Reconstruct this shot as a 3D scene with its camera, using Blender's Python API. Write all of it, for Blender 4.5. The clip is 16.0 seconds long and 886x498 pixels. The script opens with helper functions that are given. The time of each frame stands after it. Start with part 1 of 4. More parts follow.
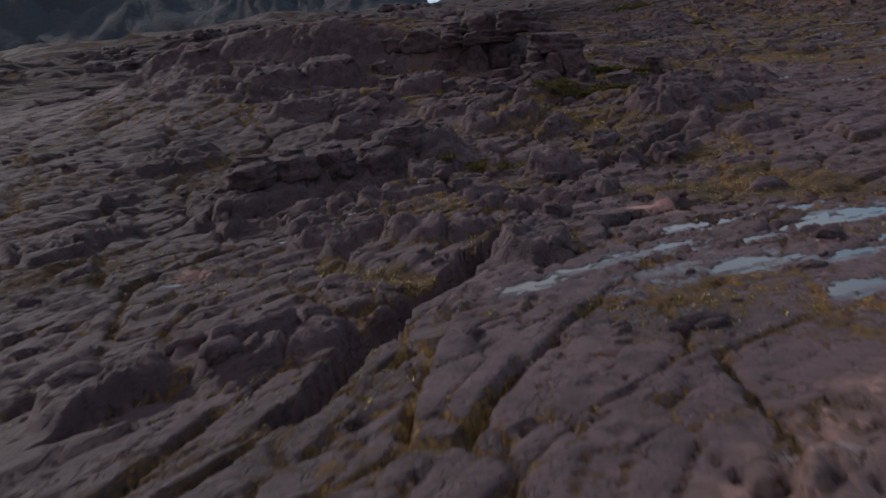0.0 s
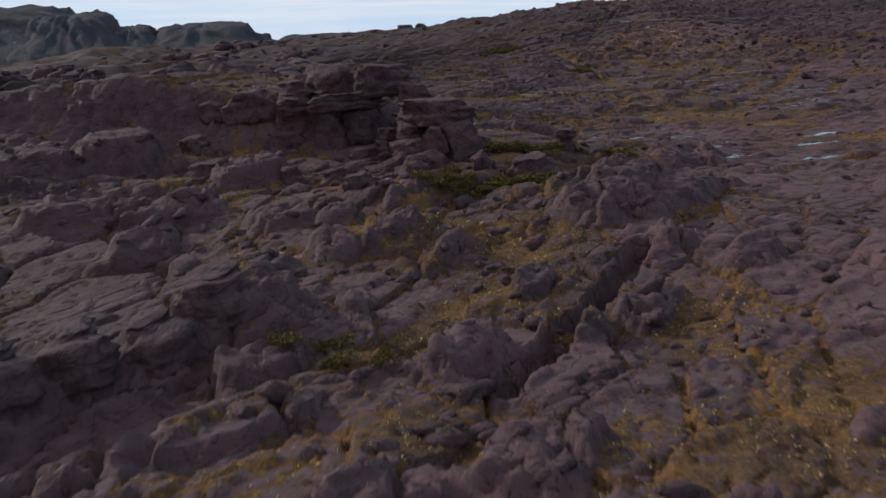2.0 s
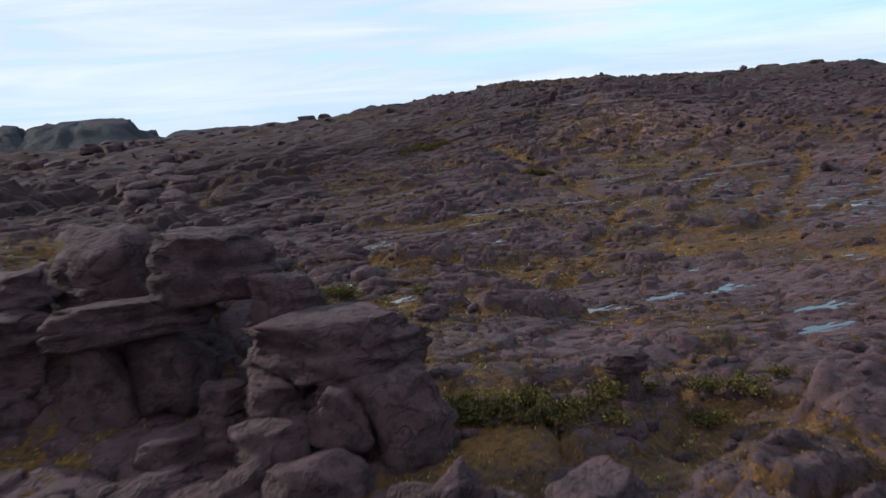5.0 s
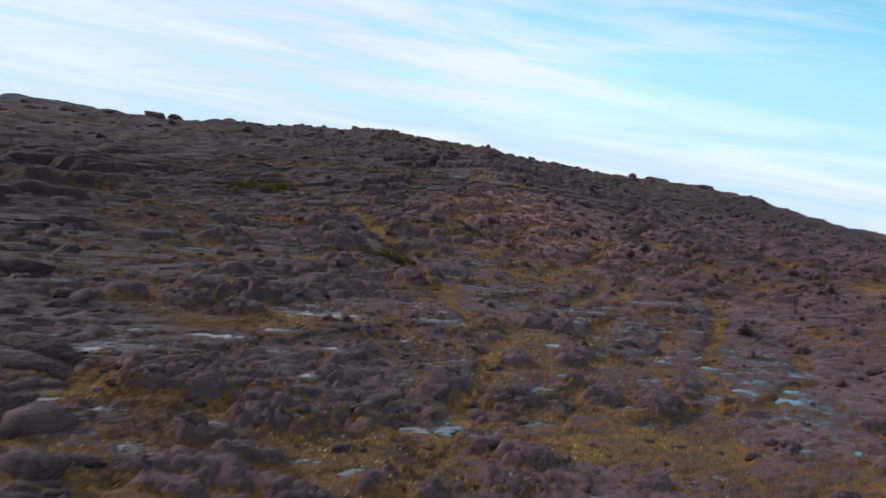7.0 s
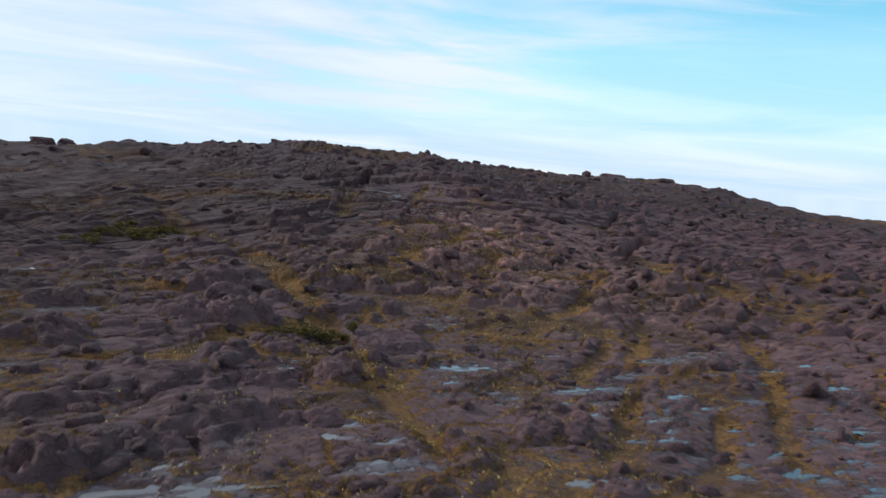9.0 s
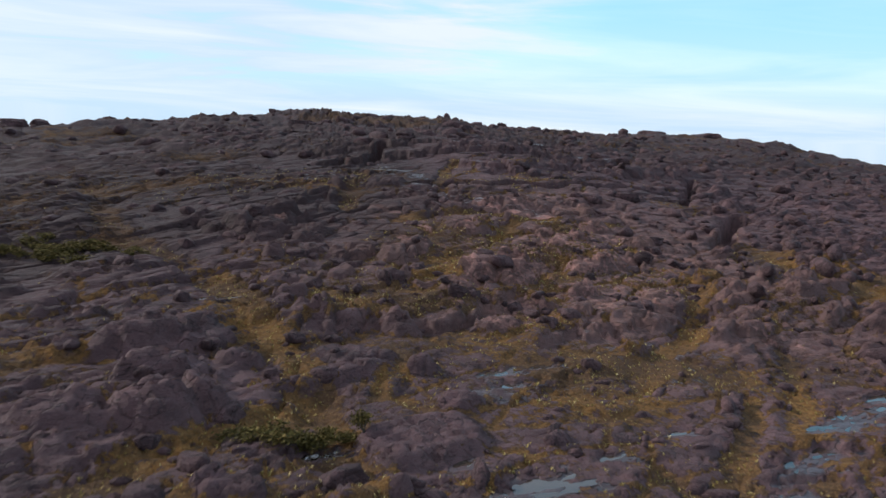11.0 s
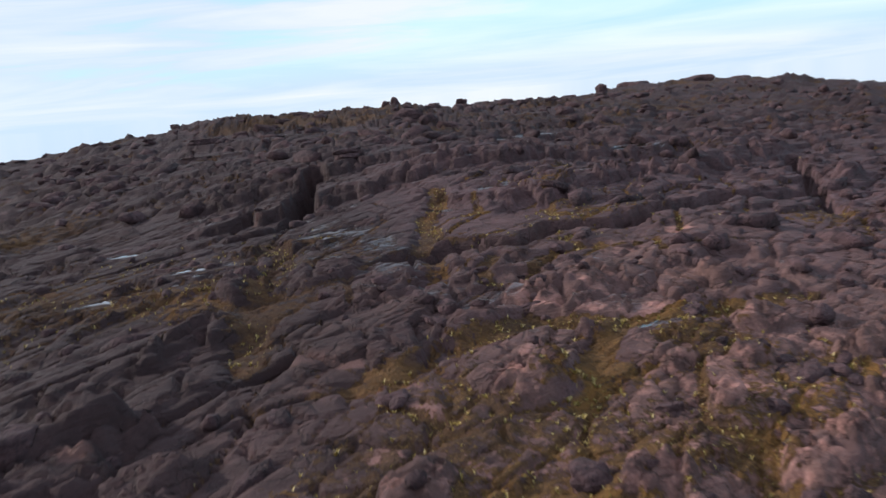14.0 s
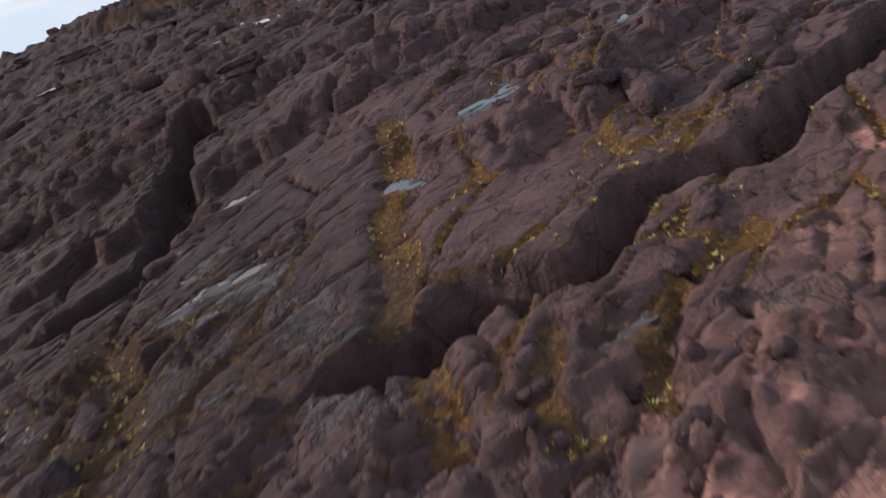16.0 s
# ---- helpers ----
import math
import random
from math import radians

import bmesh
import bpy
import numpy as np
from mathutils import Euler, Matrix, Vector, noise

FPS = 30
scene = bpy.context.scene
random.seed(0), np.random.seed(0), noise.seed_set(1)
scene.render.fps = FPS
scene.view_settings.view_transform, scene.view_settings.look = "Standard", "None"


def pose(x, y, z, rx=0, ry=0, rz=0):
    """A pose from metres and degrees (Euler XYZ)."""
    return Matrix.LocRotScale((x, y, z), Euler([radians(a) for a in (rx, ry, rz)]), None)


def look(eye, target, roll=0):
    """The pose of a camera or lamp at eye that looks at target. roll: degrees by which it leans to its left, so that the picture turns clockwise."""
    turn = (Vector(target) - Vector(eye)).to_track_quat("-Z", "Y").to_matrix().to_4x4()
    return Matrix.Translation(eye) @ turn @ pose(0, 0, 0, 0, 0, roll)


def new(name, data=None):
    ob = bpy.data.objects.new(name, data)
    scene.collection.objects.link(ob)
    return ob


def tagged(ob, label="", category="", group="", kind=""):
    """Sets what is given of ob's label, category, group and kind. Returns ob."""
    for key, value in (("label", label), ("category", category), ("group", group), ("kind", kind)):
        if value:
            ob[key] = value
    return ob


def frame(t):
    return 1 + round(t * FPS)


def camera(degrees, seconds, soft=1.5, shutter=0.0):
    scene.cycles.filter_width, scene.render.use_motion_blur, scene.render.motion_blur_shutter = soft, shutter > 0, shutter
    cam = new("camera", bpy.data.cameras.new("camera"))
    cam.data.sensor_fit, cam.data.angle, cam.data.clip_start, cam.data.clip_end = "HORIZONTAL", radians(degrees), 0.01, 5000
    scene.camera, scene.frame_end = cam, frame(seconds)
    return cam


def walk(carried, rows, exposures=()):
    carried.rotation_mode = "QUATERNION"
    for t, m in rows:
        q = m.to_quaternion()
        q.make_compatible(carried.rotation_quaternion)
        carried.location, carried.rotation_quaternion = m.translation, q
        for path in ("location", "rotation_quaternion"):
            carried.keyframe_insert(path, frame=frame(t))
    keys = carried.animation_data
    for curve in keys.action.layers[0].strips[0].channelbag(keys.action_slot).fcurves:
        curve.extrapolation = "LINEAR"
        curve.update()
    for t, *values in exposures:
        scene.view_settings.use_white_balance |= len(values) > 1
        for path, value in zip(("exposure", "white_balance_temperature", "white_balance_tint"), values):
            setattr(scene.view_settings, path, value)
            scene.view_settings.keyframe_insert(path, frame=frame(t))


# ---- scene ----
cam = camera(47.4, 16.0, soft=1.5, shutter=0.4)
PATH = [
    (0, (0.382, -1.407, 23.187), (0.388, 0.533, 22.702), -3.5),
    (0.5, (0.526, 11.945, 23.687), (0.573, 13.889, 23.219), -2.3),
    (1, (0.948, 25.487, 24.233), (1.133, 27.414, 23.733), -4.0),
    (1.5, (1.87, 38.887, 24.786), (2.111, 40.804, 24.268), -2.1),
    (1.6, (2.089, 41.537, 24.852), (2.347, 43.466, 24.394), -1.7),
    (2, (2.916, 52.165, 25.473), (3.216, 54.093, 25.033), -2.8),
    (2.5, (4.166, 65.155, 26.141), (4.458, 67.084, 25.703), -3.8),
    (3, (5.668, 78.396, 26.7), (5.952, 80.348, 26.373), -1.9),
    (3.5, (7.579, 91.863, 26.874), (7.863, 93.825, 26.607), 0.6),
    (4, (9.905, 104.785, 26.827), (10.261, 106.73, 26.531), -0.5),
    (4.2, (11.011, 109.846, 26.724), (11.409, 111.787, 26.45), -3.1),
    (6.3, (27.546, 163.219, 27.085), (28.229, 165.076, 26.794), 0.1),
    (6.5, (29.51, 168.447, 27.358), (30.206, 170.307, 27.116), 3.2),
    (7, (34.445, 181.093, 28.072), (35.204, 182.934, 27.879), 9.1),
    (7.5, (39.335, 193.559, 28.49), (40.167, 195.373, 28.358), 8.8),
    (8, (44.267, 206.011, 28.84), (45.153, 207.798, 28.693), 9.7),
    (8.5, (49.041, 218.169, 29.201), (49.951, 219.942, 29.035), 7.8),
    (9, (53.739, 230.153, 29.549), (54.604, 231.949, 29.378), 5.4),
    (9.2, (55.601, 235.008, 29.608), (56.444, 236.814, 29.439), 5.8),
    (11.3, (73.47, 279.974, 30.082), (74.318, 281.766, 29.819), 2.3),
    (11.5, (75.259, 284.469, 30.199), (76.125, 286.251, 29.928), 2.1),
    (12, (79.774, 295.596, 30.648), (80.695, 297.352, 30.386), 1.1),
    (12.5, (84.149, 306.37, 31.285), (85.114, 308.105, 31.045), -0.2),
    (13, (88.558, 316.967, 31.939), (89.522, 318.7, 31.678), -1.5),
    (13.5, (92.985, 327.427, 32.683), (93.909, 329.179, 32.404), -3.0),
    (14, (97.695, 337.67, 33.401), (98.594, 339.43, 33.1), -5.4),
    (14.5, (102.537, 347.55, 34.156), (103.416, 349.307, 33.783), -9.8),
    (15, (107.532, 357.107, 34.826), (108.375, 358.849, 34.322), -12.2),
    (15.5, (112.898, 366.117, 35.703), (113.735, 367.83, 35.099), -16.3),
    (16, (119.219, 375.207, 36.211), (120.026, 376.909, 35.539), -19.8),
]
walk(cam, [(t, look(eye, target, roll)) for t, eye, target, roll in PATH],
     exposures=[(0, -0.52, 6250, 15), (0.8, -0.47, 6300, 15), (1.5, -0.34, 6550, 17), (2.5, -0.12, 6500, 15), (3.5, -0.01, 6450, 15), (6.5, 0.0, 6250, 11), (12, 0.0, 6300, 12), (14, 0.03, 6450, 15), (16, 0.0, 7050, 19)])

# ---------------------------------------------------------------- world and sun
SUN_DIR = Vector((-0.70, 0.52, 0.50)).normalized()
world = bpy.data.worlds.new("sky")
scene.world = world
world.use_nodes = True
wn, wl = world.node_tree.nodes, world.node_tree.links
wn.clear()


def wnode(kind, **values):
    n = wn.new(kind)
    for key, value in values.items():
        n.inputs[key].default_value = value
    return n


def wmath(op, a, b=None, clamp=False):
    n = wn.new("ShaderNodeMath")
    n.operation, n.use_clamp = op, clamp
    for slot, v in enumerate((a, b)):
        if v is None:
            continue
        if isinstance(v, (int, float)):
            n.inputs[slot].default_value = v
        else:
            wl.new(v, n.inputs[slot])
    return n.outputs[0]


sky = wn.new("ShaderNodeTexSky")
sky.sky_type, sky.sun_disc = "NISHITA", False
sky.sun_elevation = math.asin(SUN_DIR.z)
sky.sun_rotation = math.atan2(SUN_DIR.x, SUN_DIR.y)
sky.altitude, sky.air_density, sky.dust_density, sky.ozone_density = 2700, 1.0, 1.2, 1.0
coord = wn.new("ShaderNodeTexCoord")
split = wn.new("ShaderNodeSeparateXYZ")
wl.new(coord.outputs["Generated"], split.inputs[0])
up = wmath("MAXIMUM", split.outputs["Z"], 0.0)
# long level streaks of cloud
bearing = wmath("ARCTAN2", split.outputs["X"], split.outputs["Y"])
plane = wn.new("ShaderNodeCombineXYZ")
wl.new(wmath("MULTIPLY", bearing, 3.2), plane.inputs[0])
wl.new(wmath("ADD", wmath("MULTIPLY", wmath("POWER", up, 0.8), 22.0), wmath("MULTIPLY", bearing, 0.3)), plane.inputs[1])
streak = wnode("ShaderNodeTexNoise", Scale=1.0, Detail=7.0, Roughness=0.56, Distortion=0.5)
wl.new(plane.outputs[0], streak.inputs["Vector"])
cover = wn.new("ShaderNodeMapRange")
cover.inputs[1].default_value, cover.inputs[2].default_value = 0.38, 0.64
wl.new(streak.outputs[0], cover.inputs[0])
# thin cloud veils the sun's side of the sky, clear blue away from it
side = wn.new("ShaderNodeMapRange")
side.inputs[1].default_value, side.inputs[2].default_value = 0.26, 0.70
side.inputs[3].default_value, side.inputs[4].default_value = 1.0, 0.05
wl.new(split.outputs["X"], side.inputs[0])
haze = wn.new("ShaderNodeMapRange")
haze.inputs[1].default_value, haze.inputs[2].default_value = 0.02, 0.20
haze.inputs[3].default_value, haze.inputs[4].default_value = 0.95, 0.0
wl.new(up, haze.inputs[0])
veil = wmath("ADD", side.outputs[0], wmath("MULTIPLY", wmath("SUBTRACT", cover.outputs[0], 0.34), 0.52))
veil = wmath("MAXIMUM", veil, haze.outputs[0])
veil = wmath("MINIMUM", wmath("MAXIMUM", veil, 0.03), 0.96)
mixed = wn.new("ShaderNodeMix")
mixed.data_type = "RGBA"
wl.new(veil, mixed.inputs["Factor"])
clear = wn.new("ShaderNodeMix")
clear.data_type, clear.blend_type = "RGBA", "MULTIPLY"
clear.inputs["Factor"].default_value = 1.0
wl.new(sky.outputs[0], clear.inputs["A"])
clear.inputs["B"].default_value = (1.0, 2.0, 1.78, 1)
wl.new(clear.outputs["Result"], mixed.inputs["A"])
tone = wn.new("ShaderNodeMix")
tone.data_type = "RGBA"
wl.new(cover.outputs[0], tone.inputs["Factor"])
tone.inputs["A"].default_value, tone.inputs["B"].default_value = (5.9, 7.4, 9.4, 1), (8.3, 8.9, 9.6, 1)
wl.new(tone.outputs["Result"], mixed.inputs["B"])
back = wnode("ShaderNodeBackground", Strength=0.105)
wl.new(mixed.outputs["Result"], back.inputs["Color"])
wl.new(back.outputs[0], wn.new("ShaderNodeOutputWorld").inputs[0])

sun = new("sun", bpy.data.lights.new("sun", "SUN"))
sun.data.energy, sun.data.angle, sun.data.color = 4.8, radians(1.2), (1.0, 0.93, 0.84)
sun.matrix_world = look((0, 0, 0), -SUN_DIR)

# ---------------------------------------------------------------- noise and relief in numbers


def lattice(ix, iy, seed):
    h = (ix * 374761393 + iy * 668265263 + seed * 974634721) & 0xFFFFFFFF
    h = ((h ^ (h >> 13)) * 1274126177) & 0xFFFFFFFF
    h = ((h ^ (h >> 16)) * 2246822519) & 0xFFFFFFFF
    return ((h ^ (h >> 15)) & 0xFFFFFF) / float(0x1000000)


def smooth_noise(x, y, seed=0):
    fx, fy = np.floor(x), np.floor(y)
    ix, iy, tx, ty = fx.astype(np.int64), fy.astype(np.int64), x - fx, y - fy
    tx, ty = tx * tx * (3 - 2 * tx), ty * ty * (3 - 2 * ty)
    a, b = lattice(ix, iy, seed), lattice(ix + 1, iy, seed)
    c, d = lattice(ix, iy + 1, seed), lattice(ix + 1, iy + 1, seed)
    return (a + (b - a) * tx) * (1 - ty) + (c + (d - c) * tx) * ty


def fractal(x, y, octaves=4, seed=0, gain=0.5):
    total, amp, norm = 0.0, 1.0, 0.0
    for k in range(octaves):
        total = total + amp * (smooth_noise(x + 17.3 * k, y - 9.1 * k, seed + k) - 0.5)
        norm += amp
        amp, x, y = amp * gain, x * 2.03, y * 2.03
    return 2 * total / norm


def cells(x, y, seed=0, jitter=0.9):
    """For cells round jittered centres: the distance to the cell's border, its own number, and the offset from its centre."""
    ix, iy = np.floor(x).astype(np.int64), np.floor(y).astype(np.int64)
    f1, f2, own = np.full(x.shape, 9.0), np.full(x.shape, 9.0), np.zeros(x.shape)
    ox, oy = np.zeros(x.shape), np.zeros(x.shape)
    for dx in (-1, 0, 1):
        for dy in (-1, 0, 1):
            jx, jy = ix + dx, iy + dy
            px = x - (jx + 0.5 + jitter * (lattice(jx, jy, seed) - 0.5))
            py = y - (jy + 0.5 + jitter * (lattice(jx, jy, seed + 1) - 0.5))
            d = np.sqrt(px * px + py * py)
            near = d < f1
            f2 = np.where(near, f1, np.minimum(f2, d))
            own = np.where(near, lattice(jx, jy, seed + 2), own)
            ox, oy, f1 = np.where(near, px, ox), np.where(near, py, oy), np.where(near, d, f1)
    return f2 - f1, own, ox, oy


def step01(a, b, x):
    t = np.clip((x - a) / (b - a), 0, 1)
    return t * t * (3 - 2 * t)


def bell(x, y, cx, cy, s):
    return np.exp(-((x - cx) ** 2 + (y - cy) ** 2) / (2 * s * s))


# broad rises and hollows of the plateau: x, y, radius, height
RISES = [(116, 420, 40, 9.1), (0, 220, 25, 8.1), (148, 292, 40, -5.0), (52, 324, 40, 3.1), (80, 240, 25, -3.4), (-40, 200, 25, 7.3), (20, 60, 25, 4.2), (148, 452, 40, 5.8), (20, 4, 40, 6.4), (20, 180, 25, 3.7), (120, 440, 25, -5.1), (-20, 240, 25, 3.6)]
FAR_HILLS = [(238, 553, 20, -2.6), (228, 556, 110, 18.0), (372, 612, 40, 9.1), (-12, 660, 180, 12.0), (-100, 780, 25, 13.0), (668, 908, 110, -13.8), (64, 876, 65, -7.6), (500, 772, 40, -7.7), (180, 600, 25, 4.0), (360, 660, 25, 3.8), (340, 800, 25, -5.4), (-36, 292, 110, 4.2), (140, 800, 25, -3.8), (460, 580, 25, 6.6), (688, 408, 65, 9.1), (316, 820, 110, 6.3), (324, 304, 65, 5.6), (0, 740, 25, 3.1), (300, 800, 25, -2.7)]


def broad(x, y):
    z = -1.38 + 2.04 * np.clip(x, -350, 700) / 100 + 0.67 * np.clip(y, -200, 1200) / 100
    for cx, cy, s, h in RISES + FAR_HILLS:
        z = z + h * bell(x, y, cx, cy, s)
    # the plateau falls away beyond its far rim
    z = z - 120 * step01(950, 1500, np.hypot(x - 150, y - 150))
    return z

# rugged outcrops and smooth slabs: x, y, radius, change of ruggedness
RUGGED = [(134, 308, 26, -0.42), (5, 198, 26, 0.15), (-32, 192, 34, 0.15), (38, 168, 14, 0.3), (-12, 118, 16, 0.3), (195, 440, 40, 0.05),
          (75, 255, 40, -0.3), (110, 310, 32, -0.3), (19, 50, 21, -0.62), (118, 343, 14, -0.35),
          (112, 385, 16, 0.1), (140, 400, 24, -0.46), (131, 397, 9, -0.1), (138, 445, 26, -0.30), (250, 600, 150, 0.2), (60, 660, 90, 0.4)]


def oblique(x, y, along, across):
    """Coordinates along two sets of joints, whose directions are given in degrees."""
    wx = x + 2.6 * fractal(x / 23, y / 23, 3, 41)
    wy = y + 2.6 * fractal(x / 23, y / 23, 3, 47)
    ca, sa, cb, sb = math.cos(radians(along)), math.sin(radians(along)), math.cos(radians(across)), math.sin(radians(across))
    det = ca * sb - sa * cb
    return (wx * sb - wy * cb) / det, (-wx * sa + wy * ca) / det


def pillow(edge, width):
    t = np.clip(edge / width, 0, 1)
    return 1 - (1 - t) ** 3


def jointed(x, y, along, across, rug, seed):
    a, b = oblique(x, y, along, across)
    edge, own, da, db = cells(a / 13.0, b / 7.5, seed, 0.75)
    big = 0.60 * own + 0.65 * pillow(edge, 0.11) + 0.75 * (own - 0.35) * db + 0.4 * (0.5 - own) * da
    gedge, gown, ga, gb = cells(a / 4.4 + 0.37 * own, b / 2.7 + 0.61 * own, seed + 10, 0.85)
    mid = 0.72 * gown + 0.46 * pillow(gedge, 0.10) + 0.75 * (gown - 0.3) * gb + 0.3 * (0.5 - gown) * ga
    hedge, hown, ha, hb = cells(a / 1.7 + 0.4 * gown, b / 1.15, seed + 20, 0.95)
    tiny = 0.32 * hown + 0.16 * pillow(hedge, 0.20) + 0.30 * (hown - 0.5) * hb
    broken = step01(-0.30, 0.30, fractal(x / 19, y / 19, 3, seed + 30))
    coarse = 1 - step01(200, 250, y)
    z = rug * ((1.15 + 0.75 * coarse) * big + (1 - 0.3 * coarse) * (0.35 + 1.0 * broken) * mid + (1 - 0.55 * coarse) * (0.3 + 0.9 * broken) * tiny)
    rough = step01(0.22, 0.62, rug)
    z = z - 0.45 * (0.15 + 0.85 * rough) * np.exp(-(gedge / 0.045) ** 2) - 0.5 * (0.25 + 0.75 * rough) * np.exp(-(edge / 0.022) ** 2)
    joint = np.maximum(1 - step01(0.015, 0.10, edge), (0.1 + 0.15 * rough + 0.6 * broken * rough) * (1 - step01(0.0, 0.15, gedge)))
    return z, joint


def centre_line(y):
    return np.interp(y, [-200, 0, 100, 195, 250, 310, 375, 430, 520, 700, 2200], [-20, 4, 5, 16, 52, 92, 124, 142, 180, 250, 800])


def relief(x, y):
    """Height of the bare rock over the broad form, how far a place lies in a joint or hollow, and how rugged it is."""
    rug = np.full(x.shape, 0.80) + 0.15 * (1 - step01(190, 240, y))
    for cx, cy, s, h in RUGGED:
        rug = rug + h * bell(x, y, cx, cy, s)
    rug = np.clip(rug, 0.2, 1.6)
    swing = step01(165, 265, y + 18 * fractal(x / 40, y / 40, 2, 33))
    z, joint = np.zeros(x.shape), np.zeros(x.shape)
    for share, along, across, seed in ((1 - swing, 46, 108, 5), (swing, 16, 55, 105)):
        some = share > 0.001
        zs, js = jointed(x[some], y[some], along, across, rug[some], seed)
        z[some] += share[some] * zs
        joint[some] += share[some] * js
    wave = fractal(x / 30, y / 24, 3, 61)
    z = z + 1.2 * wave * np.minimum(rug, 1.2)
    # beds of sandstone weather into ledges
    bed = 0.55
    t = z / bed + 0.5 * fractal(x / 7, y / 7, 2, 71)
    low = np.floor(t)
    z = z + 0.72 * np.minimum(0.25 + rug, 1) * (bed * (low + step01(0.42, 0.60, t - low)) - bed * (t - z / bed) - z)
    far = step01(430, 650, y)
    z = z + 0.10 * fractal(x / 0.9, y / 0.9, 3, 81) + 2.4 * far * fractal(x / 34, y / 20, 4, 91) - 1.5 * rug
    # higher, broken ledges on the slope that looks away from the lanes
    left = step01(25, 80, centre_line(y) - x) * step01(225, 290, y) * (1 - step01(-60, 20, x) * step01(420, 500, y)) * (1 - step01(30, 80, x) * step01(320, 360, y))
    ledge = 2.6 * fractal(x / 46, y / 17, 4, 95) / 1.1 + 0.8 * fractal(x / 9, y / 6, 3, 99)
    low = np.floor(ledge)
    z = z + (1.3 + 2.0 * step01(300, 420, y)) * left * (low + step01(0.42, 0.62, ledge - low))
    hollow = 1 - step01(-0.45, -0.12, wave)
    return z, np.clip(joint + 0.55 * hollow, 0, 1), rug


def surface(x, y):
    z, deep, rug = relief(x, y)
    return broad(x, y) + z, deep, rug


# ---------------------------------------------------------------- materials


class Nodes:
    """A short way to write node materials."""

    def __init__(self, name):
        self.material = bpy.data.materials.new(name)
        self.material.use_nodes = True
        self.nodes, self.links = self.material.node_tree.nodes, self.material.node_tree.links
        self.out = self.nodes["Principled BSDF"]

    def put(self, value, socket):
        if isinstance(value, bpy.types.NodeSocket):
            self.links.new(value, socket)
        else:
            socket.default_value = value

    def math(self, op, a, b=0.0, clamp=False):
        n = self.nodes.new("ShaderNodeMath")
        n.operation, n.use_clamp = op, clamp
        self.put(a, n.inputs[0])
        self.put(b, n.inputs[1])
        return n.outputs[0]

    def noise(self, scale, detail=4.0, rough=0.55, vector=None, stretch=None, distortion=0.0):
        n = self.nodes.new("ShaderNodeTexNoise")
        n.inputs["Scale"].default_value, n.inputs["Detail"].default_value = scale, detail
        n.inputs["Roughness"].default_value, n.inputs["Distortion"].default_value = rough, distortion
        if vector is None:
            vector = self.place()
        if stretch:
            m = self.nodes.new("ShaderNodeMapping")
            m.inputs["Scale"].default_value = stretch
            self.links.new(vector, m.inputs["Vector"])
            vector = m.outputs[0]
        self.links.new(vector, n.inputs["Vector"])
        return n.outputs[0]

    def place(self):
        return self.nodes.new("ShaderNodeNewGeometry").outputs["Position"]

    def attribute(self, name):
        n = self.nodes.new("ShaderNodeAttribute")
        n.attribute_name = name
        return n.outputs["Fac"]

    def ramp(self, value, lo, hi, a=0.0, b=1.0):
        n = self.nodes.new("ShaderNodeMapRange")
        self.put(value, n.inputs[0])
        for k, v in enumerate((lo, hi, a, b)):
            n.inputs[k + 1].default_value = v
        return n.outputs[0]

    def mix(self, fac, a, b):
        n = self.nodes.new("ShaderNodeMix")
        n.data_type = "RGBA"
        self.put(fac, n.inputs["Factor"])
        self.put(a if isinstance(a, bpy.types.NodeSocket) else (*a, 1), n.inputs["A"])
        self.put(b if isinstance(b, bpy.types.NodeSocket) else (*b, 1), n.inputs["B"])
        return n.outputs["Result"]

    def bump(self, height, strength, distance):
        n = self.nodes.new("ShaderNodeBump")
        n.inputs["Strength"].default_value, n.inputs["Distance"].default_value = strength, distance
        self.links.new(height, n.inputs["Height"])
        self.links.new(n.outputs[0], self.out.inputs["Normal"])

    def cracks(self, scale):
        """Thin, wandering cracks along the joints, some of them closed."""
        turn = self.nodes.new("ShaderNodeMapping")
        turn.inputs["Rotation"].default_value, turn.inputs["Scale"].default_value = (0, 0, radians(-18)), (0.55, 1.0, 0.8)
        bent = self.nodes.new("ShaderNodeVectorMath")
        bent.operation = "MULTIPLY_ADD"
        wander = self.nodes.new("ShaderNodeTexNoise")
        wander.inputs["Scale"].default_value, wander.inputs["Detail"].default_value = 0.8, 4
        self.links.new(self.place(), wander.inputs["Vector"])
        self.links.new(wander.outputs["Color"], bent.inputs[0])
        bent.inputs[1].default_value = (1.6, 1.6, 1.6)
        self.links.new(self.place(), bent.inputs[2])
        self.links.new(bent.outputs[0], turn.inputs["Vector"])
        cell = self.nodes.new("ShaderNodeTexVoronoi")
        cell.feature = "DISTANCE_TO_EDGE"
        cell.inputs["Scale"].default_value = scale
        self.links.new(turn.outputs[0], cell.inputs["Vector"])
        line = self.ramp(cell.outputs["Distance"], 0.015, 0.05, 1.0, 0.0)
        return self.math("MULTIPLY", line, self.ramp(self.noise(0.4, 2), 0.42, 0.56))

    def finish(self, color, roughness, specular=0.5, grit=0.0):
        self.put(color if isinstance(color, bpy.types.NodeSocket) else (*color, 1), self.out.inputs["Base Color"])
        self.put(roughness, self.out.inputs["Roughness"])
        self.out.inputs["Diffuse Roughness"].default_value = grit
        self.out.inputs["Specular IOR Level"].default_value = specular
        return self.material


